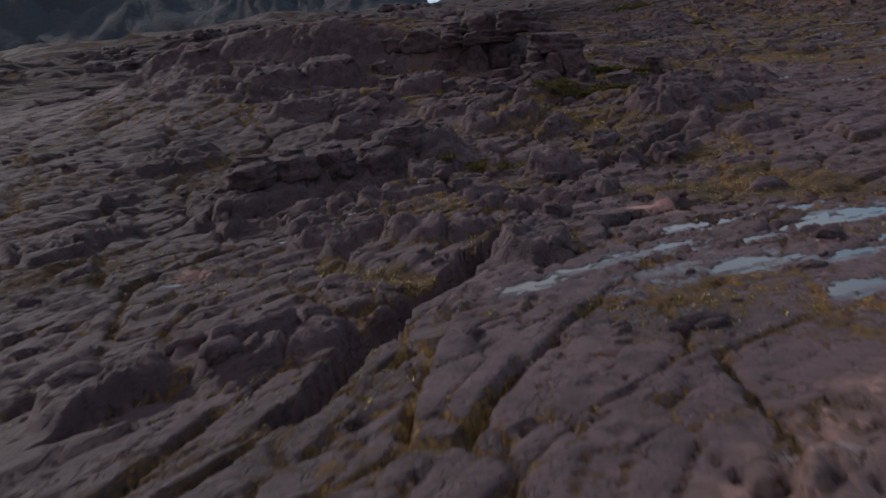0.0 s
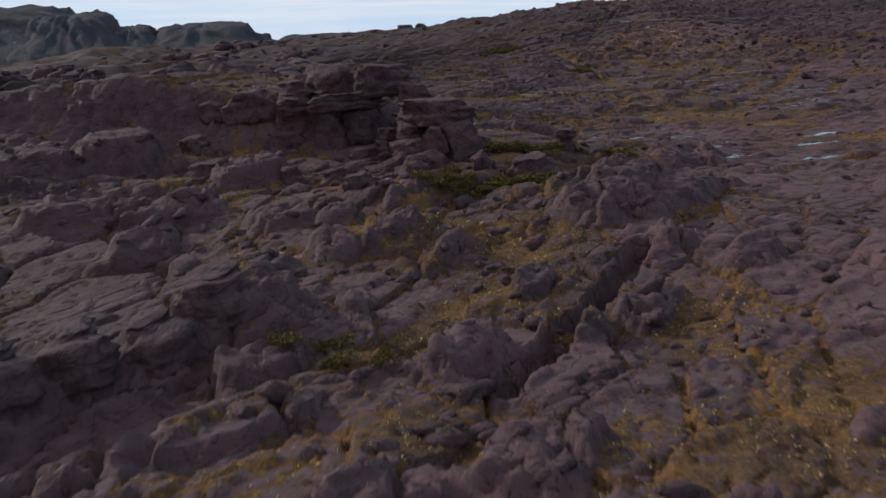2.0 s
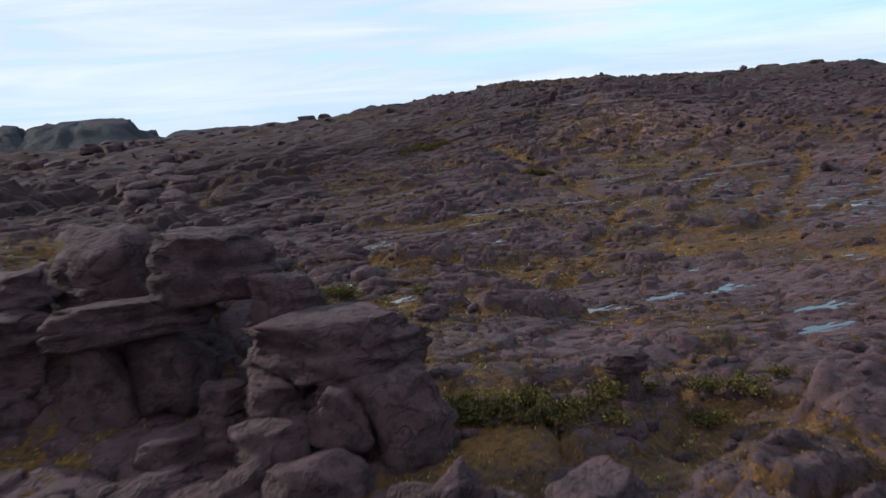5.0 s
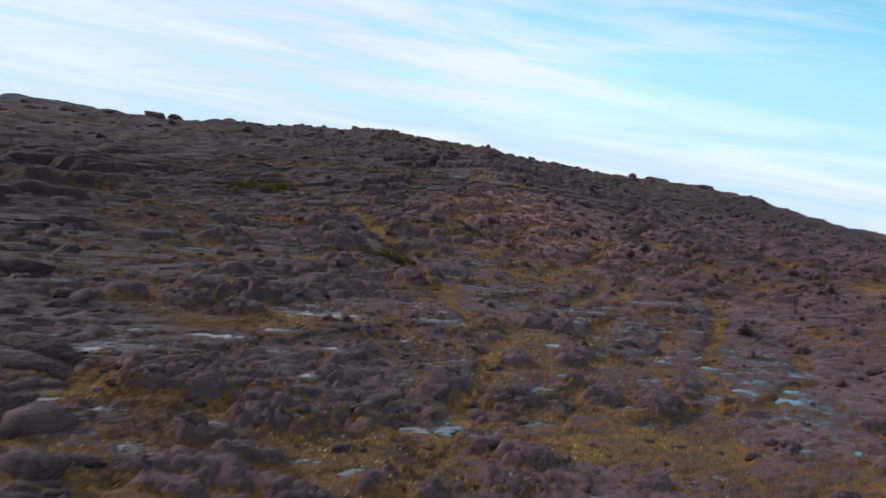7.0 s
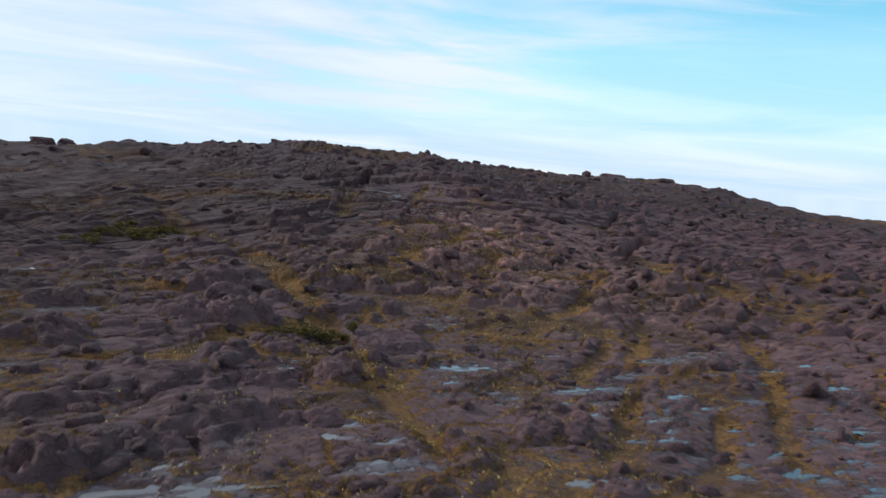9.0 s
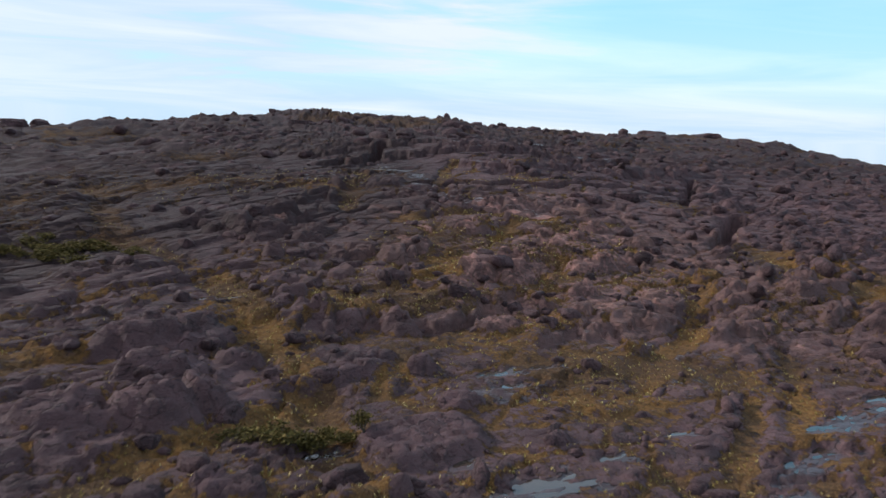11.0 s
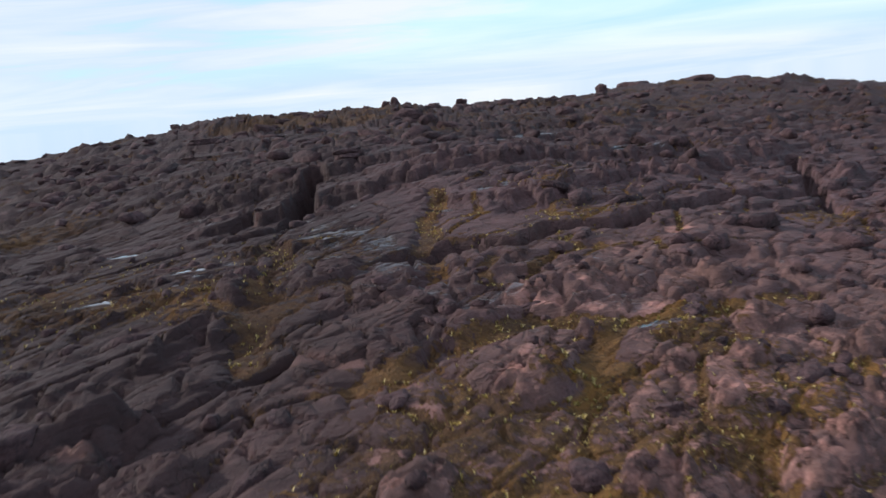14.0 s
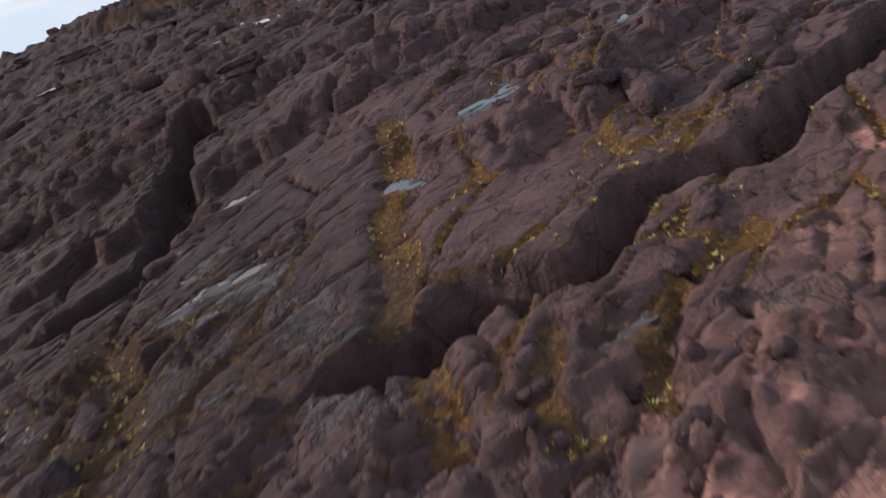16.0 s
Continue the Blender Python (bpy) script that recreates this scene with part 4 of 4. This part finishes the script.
def boulder(x, y, long, wide, high, turn, mesh, sunk=0.35, tilt=(0, 0), name="boulder"):
    ob = new(name, mesh)
    z = min(ground_z(x + dx, y + dy) for dx, dy in ((0, 0), (long / 3, 0), (-long / 3, 0), (0, wide / 3), (0, -wide / 3)))
    ob.matrix_world = pose(x, y, z + high * (0.5 - sunk), tilt[0], tilt[1], turn) @ Matrix.Diagonal((long / 2, wide / 2, high / 2, 1))
    return ob


def stack(name, label, x, y, turn, slabs, base, shapes):
    """A standing rock of several beds laid on one another; slabs: offset x, offset y, length, width, thickness."""
    ob = new(name)
    ob.location, ob.rotation_euler = (x, y, base), (0, 0, radians(turn))
    tagged(ob, label, "rock outcrop", "rock outcrops")
    level = 0.0
    for n, (ox, oy, long, wide, thick) in enumerate(slabs):
        slab = new("slab", shapes[(n * 3 + int(abs(x * 7 + y))) % len(shapes)])
        slab.parent = ob
        slab.matrix_local = pose(ox, oy, level + thick * 0.46, 0, 0, 13 * math.sin(n + x)) @ Matrix.Diagonal((long / 2, wide / 2, thick / 2, 1))
        level += thick * 0.84
    return ob


rng = random.Random(5)


def ledge_block(x, y, turn, long, wide, high, label, shapes):
    """A joint-bounded mass of rock: a thick bed, split by cross joints, with a broken bed on top."""
    ob = new("rock_outcrop")
    ob.location, ob.rotation_euler = (x, y, ground_z(x, y) - 0.45 * high), (0, 0, radians(turn))
    tagged(ob, label, "rock outcrop", "rock outcrops")
    parts = 2 if long > 7 else 1
    share = long / parts
    for k in range(parts):
        at = (k - (parts - 1) / 2) * share
        for level, thick, size in ((0.0, rng.uniform(1.15, 1.45) * high, 1.04), (rng.uniform(0.85, 1.05) * high, rng.uniform(0.5, 0.8) * high, rng.uniform(0.65, 0.9))):
            slab = new("slab", rng.choice(shapes))
            slab.parent = ob
            slab.matrix_local = pose(at + rng.uniform(-0.3, 0.3), rng.uniform(0.0, 0.2) * wide * (level > 0), level + thick * 0.5, rng.gauss(0, 4), rng.gauss(0, 4), rng.gauss(0, 7)) @ \
                Matrix.Diagonal((share * size / 2, wide * rng.uniform(0.85, 1.1) * size / 2, thick / 2, 1))
    return ob


def outcrop(label, *slabs):
    """Blocks that lie on one another: for each its place, the height of its foot, length, width, thickness, and its turn and lean in degrees."""
    x, y = slabs[0][:2]
    ob = new("rock_outcrop")
    ob.location = (x, y, min(slab[2] for slab in slabs))
    tagged(ob, label, "rock outcrop", "rock outcrops")
    for px, py, foot, long, wide, high, turn, lean in slabs:
        slab = new("slab", rng.choice(PIERS))
        slab.parent = ob
        slab.matrix_local = Matrix.Translation(-ob.location) @ pose(px, py, foot + high / 2, rng.gauss(0, 3), lean, turn) @ Matrix.Diagonal((long / 2, wide / 2, high / 2, 1))


CAPPED = "dark sandstone cliff pier with an overhanging cap slab"
outcrop(CAPPED, (-22.5, 202.5, 8.0, 6.5, 5.0, 5.0, 8, 0), (-22.5, 203.5, 12.2, 7.5, 5.6, 3.0, 6, 3))
outcrop(CAPPED, (-16, 200.8, 8.0, 6.0, 5.0, 5.4, -5, 0), (-16, 202.8, 12.8, 6.4, 5.6, 2.8, 4, -3))
outcrop(CAPPED, (-9.5, 199.6, 7.8, 6.0, 4.6, 5.4, 4, 0), (-10.6, 201, 13.4, 5.6, 6.0, 3.0, -4, 3), (-6.2, 199.0, 13.1, 4.6, 5.0, 3.0, 12, -3))
outcrop(CAPPED, (-2.4, 198.0, 7.8, 6.4, 4.8, 5.6, -4, 0), (-1.0, 197.8, 13.0, 8.6, 6.6, 4.2, 8, -4))
outcrop(CAPPED, (3.8, 194.4, 7.2, 6.6, 4.6, 4.3, 3, 0), (4.4, 197.0, 10.8, 5.4, 4.4, 3.6, -6, 0), (5.1, 196.6, 13.8, 5.0, 6.2, 2.6, 5, 2), (5.2, 197.8, 16.1, 4.4, 5.0, 2.3, -8, 0))
outcrop(CAPPED, (9.9, 193.6, 8.4, 4.4, 5.0, 5.8, -3, 0), (14.0, 194.0, 9.2, 5.4, 5.0, 4.8, 6, 5), (12.6, 194.0, 13.8, 11.4, 6.6, 2.5, 2, -2), (17.8, 193.8, 15.7, 8.4, 6.6, 4.4, -4, 1))
outcrop("dark block of sandstone behind the cliff's edge", (10.2, 200.6, 14.8, 6.6, 6.0, 5.4, 14, 2))
outcrop("slim pillar of three weathered sandstone lumps", (16.7, 187.0, 6.6, 2.7, 2.8, 2.4, 20, 0), (16.8, 187.4, 8.7, 2.9, 2.8, 1.8, -10, 3), (16.9, 187.6, 10.2, 2.6, 2.6, 1.8, 30, -4))
outcrop("tilted slab of dark sandstone below a cliff", (11.4, 184.6, 5.9, 9.6, 3.2, 2.0, 6, -7), (14.8, 187.6, 7.0, 6.6, 3.0, 2.7, 12, -8))
outcrop("tall tor of stacked dark sandstone blocks with an overhanging cap", (24.0, 185.8, 5.4, 8.6, 6.6, 7.2, 5, 0), (26.8, 183.6, 5.4, 6.2, 6.0, 7.0, -8, 0), (21.0, 180.2, 5.2, 6.4, 5.0, 4.2, 12, 0), (19.4, 183.6, 7.0, 4.8, 4.6, 3.7, -5, 0),
        (17.3, 181.8, 5.4, 4.0, 3.0, 3.2, 20, -16), (20.1, 186.2, 9.8, 4.2, 5.0, 3.0, 8, 0), (23.0, 182.6, 8.9, 3.6, 3.2, 3.2, -14, 6), (24.2, 186.0, 12.0, 10.8, 7.4, 3.5, 4, 3))
outcrop("block of sandstone wedged between the cliff and the tor", (21.8, 190.0, 9.5, 4.6, 4.2, 5.0, 10, 0), (21.6, 189.6, 14.1, 4.8, 4.0, 3.2, -8, 6))
FALLEN = "fallen angular sandstone block in a mossy hollow"
for x, y, long, wide, high, turn, lean in ((1.4, 183.4, 5.4, 2.6, 3.4, 25, -18), (3.9, 176.2, 2.8, 2.4, 2.8, 50, 10), (9.0, 175.0, 2.5, 2.2, 2.6, 20, 0), (18.7, 173.4, 4.2, 3.0, 2.7, 10, 0), (-8.2, 191.5, 4.6, 3.4, 3.2, 12, -8),
                                           (-6.0, 180.6, 5.8, 4.0, 3.4, 30, -6), (27.3, 175.0, 3.4, 1.6, 2.8, 35, -24), (33.0, 171.5, 6.4, 4.6, 3.6, 30, -6), (11.5, 168.8, 4.0, 2.6, 2.0, 35, -8)):
    foot = ground_z(x, y) - 0.25 * high
    outcrop(FALLEN, (x, y, foot, long, wide, high, turn, lean), (x + 0.36 * long, y - 0.40 * wide, foot - 0.1, 0.55 * long, 0.6 * wide, 0.62 * high, turn + 40, -lean))
outcrop("mushroom rock with a flat cap on a narrow foot", (42.1, 188.2, ground_z(42.1, 188.2) - 0.5, 2.3, 2.1, 2.6, 10, 0), (42.1, 188.0, ground_z(42.1, 188.2) + 1.8, 3.4, 2.9, 1.3, -10, 2))
# the long tilted ridge of pale-topped slabs
for k, (x, y) in enumerate(((-20.0, 111.6), (-16.0, 115.4), (-11.6, 119.4), (-7.0, 123.6), (-2.6, 127.4))):
    outcrop("tilted ridge slab of dark sandstone with a steep broken front", (x, y, ground_z(x, y) - 1.1, 6.8, 4.6 - 0.1 * k, 2.7 + 0.25 * k, 45 + rng.gauss(0, 5), rng.gauss(-3, 2)),
            (x - 0.5, y + 1.2, ground_z(x, y) + 1.0 + 0.2 * k, 4.6, 2.6, 1.3, 50 + rng.gauss(0, 8), rng.gauss(-3, 3)))
# broken ledges on the slopes behind the cliff and below the far crest
for x0, x1, y0, y1, count, low, high in ((-60, 38, 214, 330, 16, 1.0, 1.6), (-150, 20, 320, 620, 46, 2.6, 5.0), (120, 330, 450, 600, 26, 1.0, 1.8)):
    for _ in range(count):
        size = rng.uniform(low, high)
        ledge_block(rng.uniform(x0, x1), rng.uniform(y0, y1), rng.gauss(14, 9), size * rng.uniform(2.5, 4.5), size * rng.uniform(1.6, 2.2), size * 0.8, "low broken ledge of dark sandstone on the slope", COARSE)

# blocks and mushroom rocks that stand on the far crest
for x, y, long, wide, high in ((227, 620, 2.6, 2.4, 3.0), (230.5, 621, 3.4, 2.6, 3.4), (257, 627, 4.2, 3.4, 4.0), (266, 629, 5.0, 3.0, 2.4), (274, 633, 7.0, 4.0, 2.4), (330, 650, 4.0, 3.4, 4.2),
                               (82, 663, 9.0, 6.0, 3.6), (90, 657, 9.0, 6.0, 3.2), (160, 605.6, 2.6, 2.2, 1.4), (404, 612, 4.0, 3.0, 3.0)):
    ob = boulder(x, y, 1.05 * long, 1.05 * wide, 1.15 * high, rng.uniform(0, 60), rng.choice(FINE), 0.14, name="standing_rock")
    tagged(ob, "dark standing rock perched on the crest of the plateau", "standing rock", "standing rocks on the crest")
for x, y, turn, slabs in ((310, 644, -20, [(0, 0, 5, 5, 3.4), (0, 0, 7, 6, 2.6)]), (347, 651, -30, [(0, 0, 13, 9, 5.4)]), (366, 639, -35, [(0, 0, 15, 10, 5.6)]), (378, 631, -35, [(0, 0, 13, 10, 5.0)])):
    stack("rock_outcrop", "flat-topped block of sandstone on the crest", x, y, turn, slabs, base=ground_z(x, y) - 3.4, shapes=MASSIFS)
# the far mesas beyond the plateau's end
MESA = "distant dark flat-topped sandstone mesa with steep sides"


def mesa_material():
    m = Nodes("far_hazed_rock")
    crust, mid, fine = rock_color(m)
    # bluish grey painted over the crust in place of distance haze
    haze_tone = m.mix(m.noise(0.3, 5, 0.7), (0.028, 0.029, 0.036), (0.054, 0.055, 0.062))
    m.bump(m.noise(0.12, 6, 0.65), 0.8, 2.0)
    return m.finish(m.mix(m.ramp(m.noise(0.05, 5, 0.65), 0.28, 0.48), m.mix(0.5, crust, (0.025, 0.02, 0.023)), haze_tone), 0.9, 0.2, grit=1.0)


FAR_HAZED_ROCK = mesa_material()


def mesa(x, y, long, wide, top, turn, seed):
    """A table of rock with broken edges, a cliff below them and a slope of debris."""
    bm = bmesh.new()
    foot = ground_z(x, y) - 1.0
    high = top - foot
    profile = ((0.01, 1.0, 1.0), (0.35, 1.0, 0.98), (0.62, 0.99, 0.93), (0.80, 0.97, 0.87), (0.90, 0.94, 0.82), (0.97, 0.87, 0.77), (1.03, 0.72, 0.73), (1.10, 0.62, 0.68), (1.20, 0.54, 0.60), (1.36, 0.42, 0.50), (1.62, 0.27, 0.34), (2.0, 0.10, 0.14), (2.5, -0.30, -0.30))
    rings = []
    for r, steep, gentle in profile:
        a = np.linspace(0, 2 * np.pi, 120, endpoint=False)
        px, py = np.cos(a), np.sin(a)
        square = (np.abs(px) ** 3.4 + np.abs(py) ** 3.4) ** (-1 / 3.4)
        out = square * r * (1 + 0.10 * fractal(3.5 * px, 3.5 * py, 4, seed) + 0.05 * fractal(11 * px, 11 * py, 3, seed + 5))
        h = gentle + (steep - gentle) * np.abs(px) ** 3
        lift = h + (0.05 + 0.06 * r) * fractal(6 * r * px, 6 * r * py, 4, seed + 9) + 0.03 * np.round(2.2 * fractal(14 * r * px, 14 * r * py, 2, seed + 15))
        rings.append([bm.verts.new((long * o * cx, wide * o * cy, high * hh)) for o, cx, cy, hh in zip(out, px, py, lift)])
    for inner, outer in zip(rings[:-1], rings[1:]):
        for k in range(120):
            bm.faces.new((inner[k], outer[k], outer[(k + 1) % 120], inner[(k + 1) % 120]))
    bm.faces.new(rings[0])
    ob = new("mesa", mesh_from("mesa", bm, FAR_HAZED_ROCK))
    ob.matrix_world = pose(x, y, foot, 0, 0, turn)
    tagged(ob, MESA, "mesa", "far mesas")


for row in ((-385, 880, 120, 60, 78, 4, 61), (-220, 870, 78, 50, 50, 4, 1), (-142, 856, 31, 40, 43.5, 4, 11), (-100, 850, 17, 30, 33, 0, 21), (-46, 850, 34, 36, 32, 3, 31), (-3.5, 846, 6, 8, 22.5, 0, 41), (38, 834, 29, 26, 20.5, 0, 51)):
    mesa(*row)


# boulders that can be told apart, then the smaller rubble
rng = random.Random(11)


def scattered(cx, cy, sx, sy):
    return cx + rng.gauss(0, sx * 0.6), cy + rng.gauss(0, sy * 0.6)


for cx, cy, sx, sy, count, low, high in ((0, 186, 32, 18, 52, 1.0, 2.8), (6, 176, 24, 9, 48, 0.7, 1.8), (25, 165, 16, 16, 22, 1.0, 2.6), (0, 135, 26, 28, 60, 0.6, 2.0), (38, 158, 14, 8, 36, 0.5, 1.3), (104, 378, 10, 9, 30, 1.0, 2.4),
                                         (140, 372, 16, 9, 34, 0.9, 2.2), (120, 362, 20, 8, 24, 0.9, 2.2), (150, 390, 16, 12, 12, 0.8, 1.6), (130, 396, 14, 8, 8, 0.4, 0.9),
                                         (80, 330, 26, 26, 22, 1.0, 2.4)):
    for _ in range(count):
        x, y = scattered(cx, cy, sx, sy)
        size = rng.uniform(low, high)
        near = 110 < x < 165 and 365 < y < 415
        ob = boulder(x, y, size * rng.uniform(1.0, 1.6), size * rng.uniform(0.75, 1.1), size * rng.uniform(0.55, 0.85), rng.choice((16, 46, 30)) + rng.gauss(0, 18),
                     rng.choice(FINE if near else COARSE), rng.uniform(0.38, 0.55), (rng.gauss(0, 6), rng.gauss(0, 6)))
        tagged(ob, "rounded dark sandstone boulder lying among mossy joints", "boulder", "sandstone boulders")

kinds = []
for mesh in PEBBLES:
    co = np.zeros(len(mesh.vertices) * 3, np.float32)
    mesh.vertices.foreach_get("co", co)
    tri = np.zeros(len(mesh.polygons) * 3, np.int32)
    mesh.polygons.foreach_get("vertices", tri)
    kinds.append((co.reshape(-1, 3), tri.reshape(-1, 3)))
verts, tris, total, made = [], [], 0, 0
while made < 4400:
    y = 45 + 390 * rng.random()
    x = float(centre_line(y)) + rng.gauss(0, 36)
    away = made >= 1400
    if away:
        x, y = ((rng.uniform(-95, 15), rng.uniform(232, 430)), (rng.uniform(110, 340), rng.uniform(445, 610)), (rng.uniform(-110, 130), rng.uniform(470, 680)), (rng.uniform(-60, 40), rng.uniform(225, 330)), (rng.uniform(150, 300), rng.uniform(300, 470)))[made % 5]
    if not away and float(smooth_noise(np.array(x / 13), np.array(y / 10), 401)) + 0.25 * rng.random() < 0.62 or not away and mask_at(wet, x, y) > 0.7:
        continue
    size = rng.uniform(0.5, 1.0) * (1.9 if rng.random() < 0.25 else 1.0) * (2.0 if away else 1.0)
    co, tri = rng.choice(kinds[8:] if away else kinds[:8])
    m = pose(x, y, ground_z(x, y) + 0.02 * size, rng.gauss(0, 10), rng.gauss(0, 10), rng.choice((16, 46, 30)) + rng.gauss(0, 22))
    m = np.array(m @ Matrix.Diagonal((size * rng.uniform(0.7, 1.3), size * rng.uniform(0.4, 0.6), size * rng.uniform(0.3, 0.5), 1)))
    verts.append(co @ m[:3, :3].T + m[:3, 3])
    tris.append(tri + total)
    total, made = total + len(co), made + 1
mesh = bpy.data.meshes.new("rubble")
mesh.from_pydata(np.concatenate(verts).tolist(), [], np.concatenate(tris).tolist())
mesh.materials.append(ROCK)
mesh.polygons.foreach_set("use_smooth", np.ones(len(mesh.polygons), bool))
tagged(new("rubble", mesh), "countless small broken blocks of dark sandstone on the bedrock", "rubble", kind="stuff")
for mesh in PEBBLES:
    bpy.data.meshes.remove(mesh)

# ---------------------------------------------------------------- plants


def leaf_material(name, dark, light, dry, rough=0.6, gloss=0.3):
    m = Nodes(name)
    r = m.nodes.new("ShaderNodeNewGeometry").outputs["Random Per Island"]
    c = m.mix(r, dark, light)
    c = m.mix(m.ramp(r, 0.80, 0.86), c, dry)
    m.out.inputs["Subsurface Weight"].default_value = 0.0
    return m.finish(c, rough, gloss)


BLADE = leaf_material("bromeliad_leaf", (0.14, 0.10, 0.022), (0.36, 0.26, 0.06), (0.55, 0.44, 0.20))
SHRUB = leaf_material("shrub_leaf", (0.035, 0.030, 0.009), (0.095, 0.075, 0.020), (0.14, 0.10, 0.035), 0.85, 0.1)
STEM = Nodes("stem").finish((0.05, 0.038, 0.028), 0.85)


def rosette(verts, faces, x, y, z, size, rng):
    """A tuft of stiff, upright, pointed leaves."""
    for k in range(rng.randint(5, 8)):
        a = rng.uniform(0, 2 * math.pi)
        lean, long, wide = rng.uniform(0.15, 0.7), size * rng.uniform(0.7, 1.2), size * rng.uniform(0.05, 0.09)
        dx, dy = math.cos(a), math.sin(a)
        n = len(verts)
        for t, w in ((0, 0.8), (0.55, 1.0)):
            out = long * lean * t
            for s in (-1, 1):
                verts.append((x + dx * out - dy * wide * w * s, y + dy * out + dx * wide * w * s, z + long * t * (1 - 0.25 * lean)))
        verts.append((x + dx * long * lean * 1.25, y + dy * long * lean * 1.25, z + long * (1 - 0.45 * lean)))
        faces += [(n, n + 1, n + 3, n + 2), (n + 2, n + 3, n + 4)]


def tuft_mesh(name, spots, rng, material):
    verts, faces = [], []
    for x, y, z, size in spots:
        rosette(verts, faces, x, y, z, size, rng)
    mesh = bpy.data.meshes.new(name)
    mesh.from_pydata(verts, [], faces)
    mesh.materials.append(material)
    return mesh


rng = random.Random(23)
spots = []
while len(spots) < 19000:
    y = rng.uniform(40, 430)
    x = float(centre_line(y)) + rng.gauss(0, 27)
    v = mask_at(veg, x, y)
    if v > 0.36 and rng.random() < 1.5 * (v - 0.2) ** 1.8 and smooth_noise(np.array(x / 6), np.array(y / 6), 77) > 0.36:
        spots.append((x, y, ground_z(x, y) - 0.04, rng.uniform(0.14, 0.36)))
near = [s for s in spots if 112 < s[0] < 150 and 378 < s[1] < 410 and s[3] > 0.22][:220]
chosen = set(near)
tufts = new("bromeliad_tufts", tuft_mesh("bromeliad_tufts", [s for s in spots if s not in chosen], rng, BLADE))
tagged(tufts, "scattered yellow-green bromeliad tufts growing in mossy rock joints", "plants", kind="stuff")
TUFTS = [tuft_mesh("bromeliad", [(rng.gauss(0, 0.12), rng.gauss(0, 0.12), 0, 1.0) for _ in range(3)], rng, BLADE) for _ in range(6)]
for x, y, z, size in near:
    ob = new("bromeliad", rng.choice(TUFTS))
    ob.matrix_world = pose(x, y, z, 0, 0, rng.uniform(0, 360)) @ Matrix.Scale(size, 4)
    tagged(ob, "yellow-green bromeliad tuft rooted in a mossy joint", "bromeliad", "bromeliads")


def shrub_parts(seed):
    rng = random.Random(seed)
    verts, faces, stems = [], [], []
    for n in range(7):
        a, far = rng.uniform(0, 6.28), rng.uniform(0.15, 0.8)
        tip = Vector((far * math.cos(a), far * math.sin(a), rng.uniform(0.45, 0.95)))
        m = Vector((0, 0, 1)).rotation_difference(tip).to_matrix().to_4x4()
        bm = bmesh.new()
        bmesh.ops.create_cone(bm, segments=5, radius1=0.035, radius2=0.012, depth=tip.length, matrix=m @ Matrix.Translation((0, 0, tip.length / 2)))
        stems.append(mesh_from("stem", bm, STEM))
        for _ in range(90):
            p = tip + Vector((rng.gauss(0, 0.2), rng.gauss(0, 0.2), rng.gauss(0, 0.14)))
            if p.z < 0.05:
                continue
            u = Vector((rng.gauss(0, 1), rng.gauss(0, 1), rng.gauss(0, 0.6))).normalized() * rng.uniform(0.06, 0.11)
            w = u.cross(Vector((rng.gauss(0, 1), rng.gauss(0, 1), rng.gauss(0, 1)))).normalized() * 0.045
            n = len(verts)
            verts += [tuple(p - u), tuple(p + w), tuple(p + u), tuple(p - w)]
            faces.append((n, n + 1, n + 2, n + 3))
    crown = bpy.data.meshes.new("crown")
    crown.from_pydata(verts, [], faces)
    crown.materials.append(SHRUB)
    return stems, crown


KINDS = [shrub_parts(k) for k in (1, 2, 3)]
rng = random.Random(31)
for cx, cy, sx, sy, count in ((27, 166.5, 9, 2.2, 34), (35, 186, 6, 2.5, 22), (24, 224, 9, 6, 40), (7, 122, 4, 4, 6), (76, 385, 7, 3.5, 26), (90, 334, 3, 1.5, 7), (48, 189, 5, 3, 8)):
    for _ in range(count):
        x, y = cx + rng.gauss(0, sx * 0.6), cy + rng.gauss(0, sy * 0.6)
        stems, crown = rng.choice(KINDS)
        ob = new("shrub", None)
        ob.matrix_world = pose(x, y, ground_z(x, y) - 0.05, 0, 0, rng.uniform(0, 360)) @ Matrix.Diagonal((rng.uniform(1.0, 1.9), rng.uniform(1.0, 1.9), rng.uniform(0.7, 1.3), 1))
        for name, mesh in [("crown", crown)] + [("stem", stem) for stem in stems]:
            new(name, mesh).parent = ob
        tagged(ob, "low dark green shrub in a sheltered rock hollow", "shrub", "low shrubs")
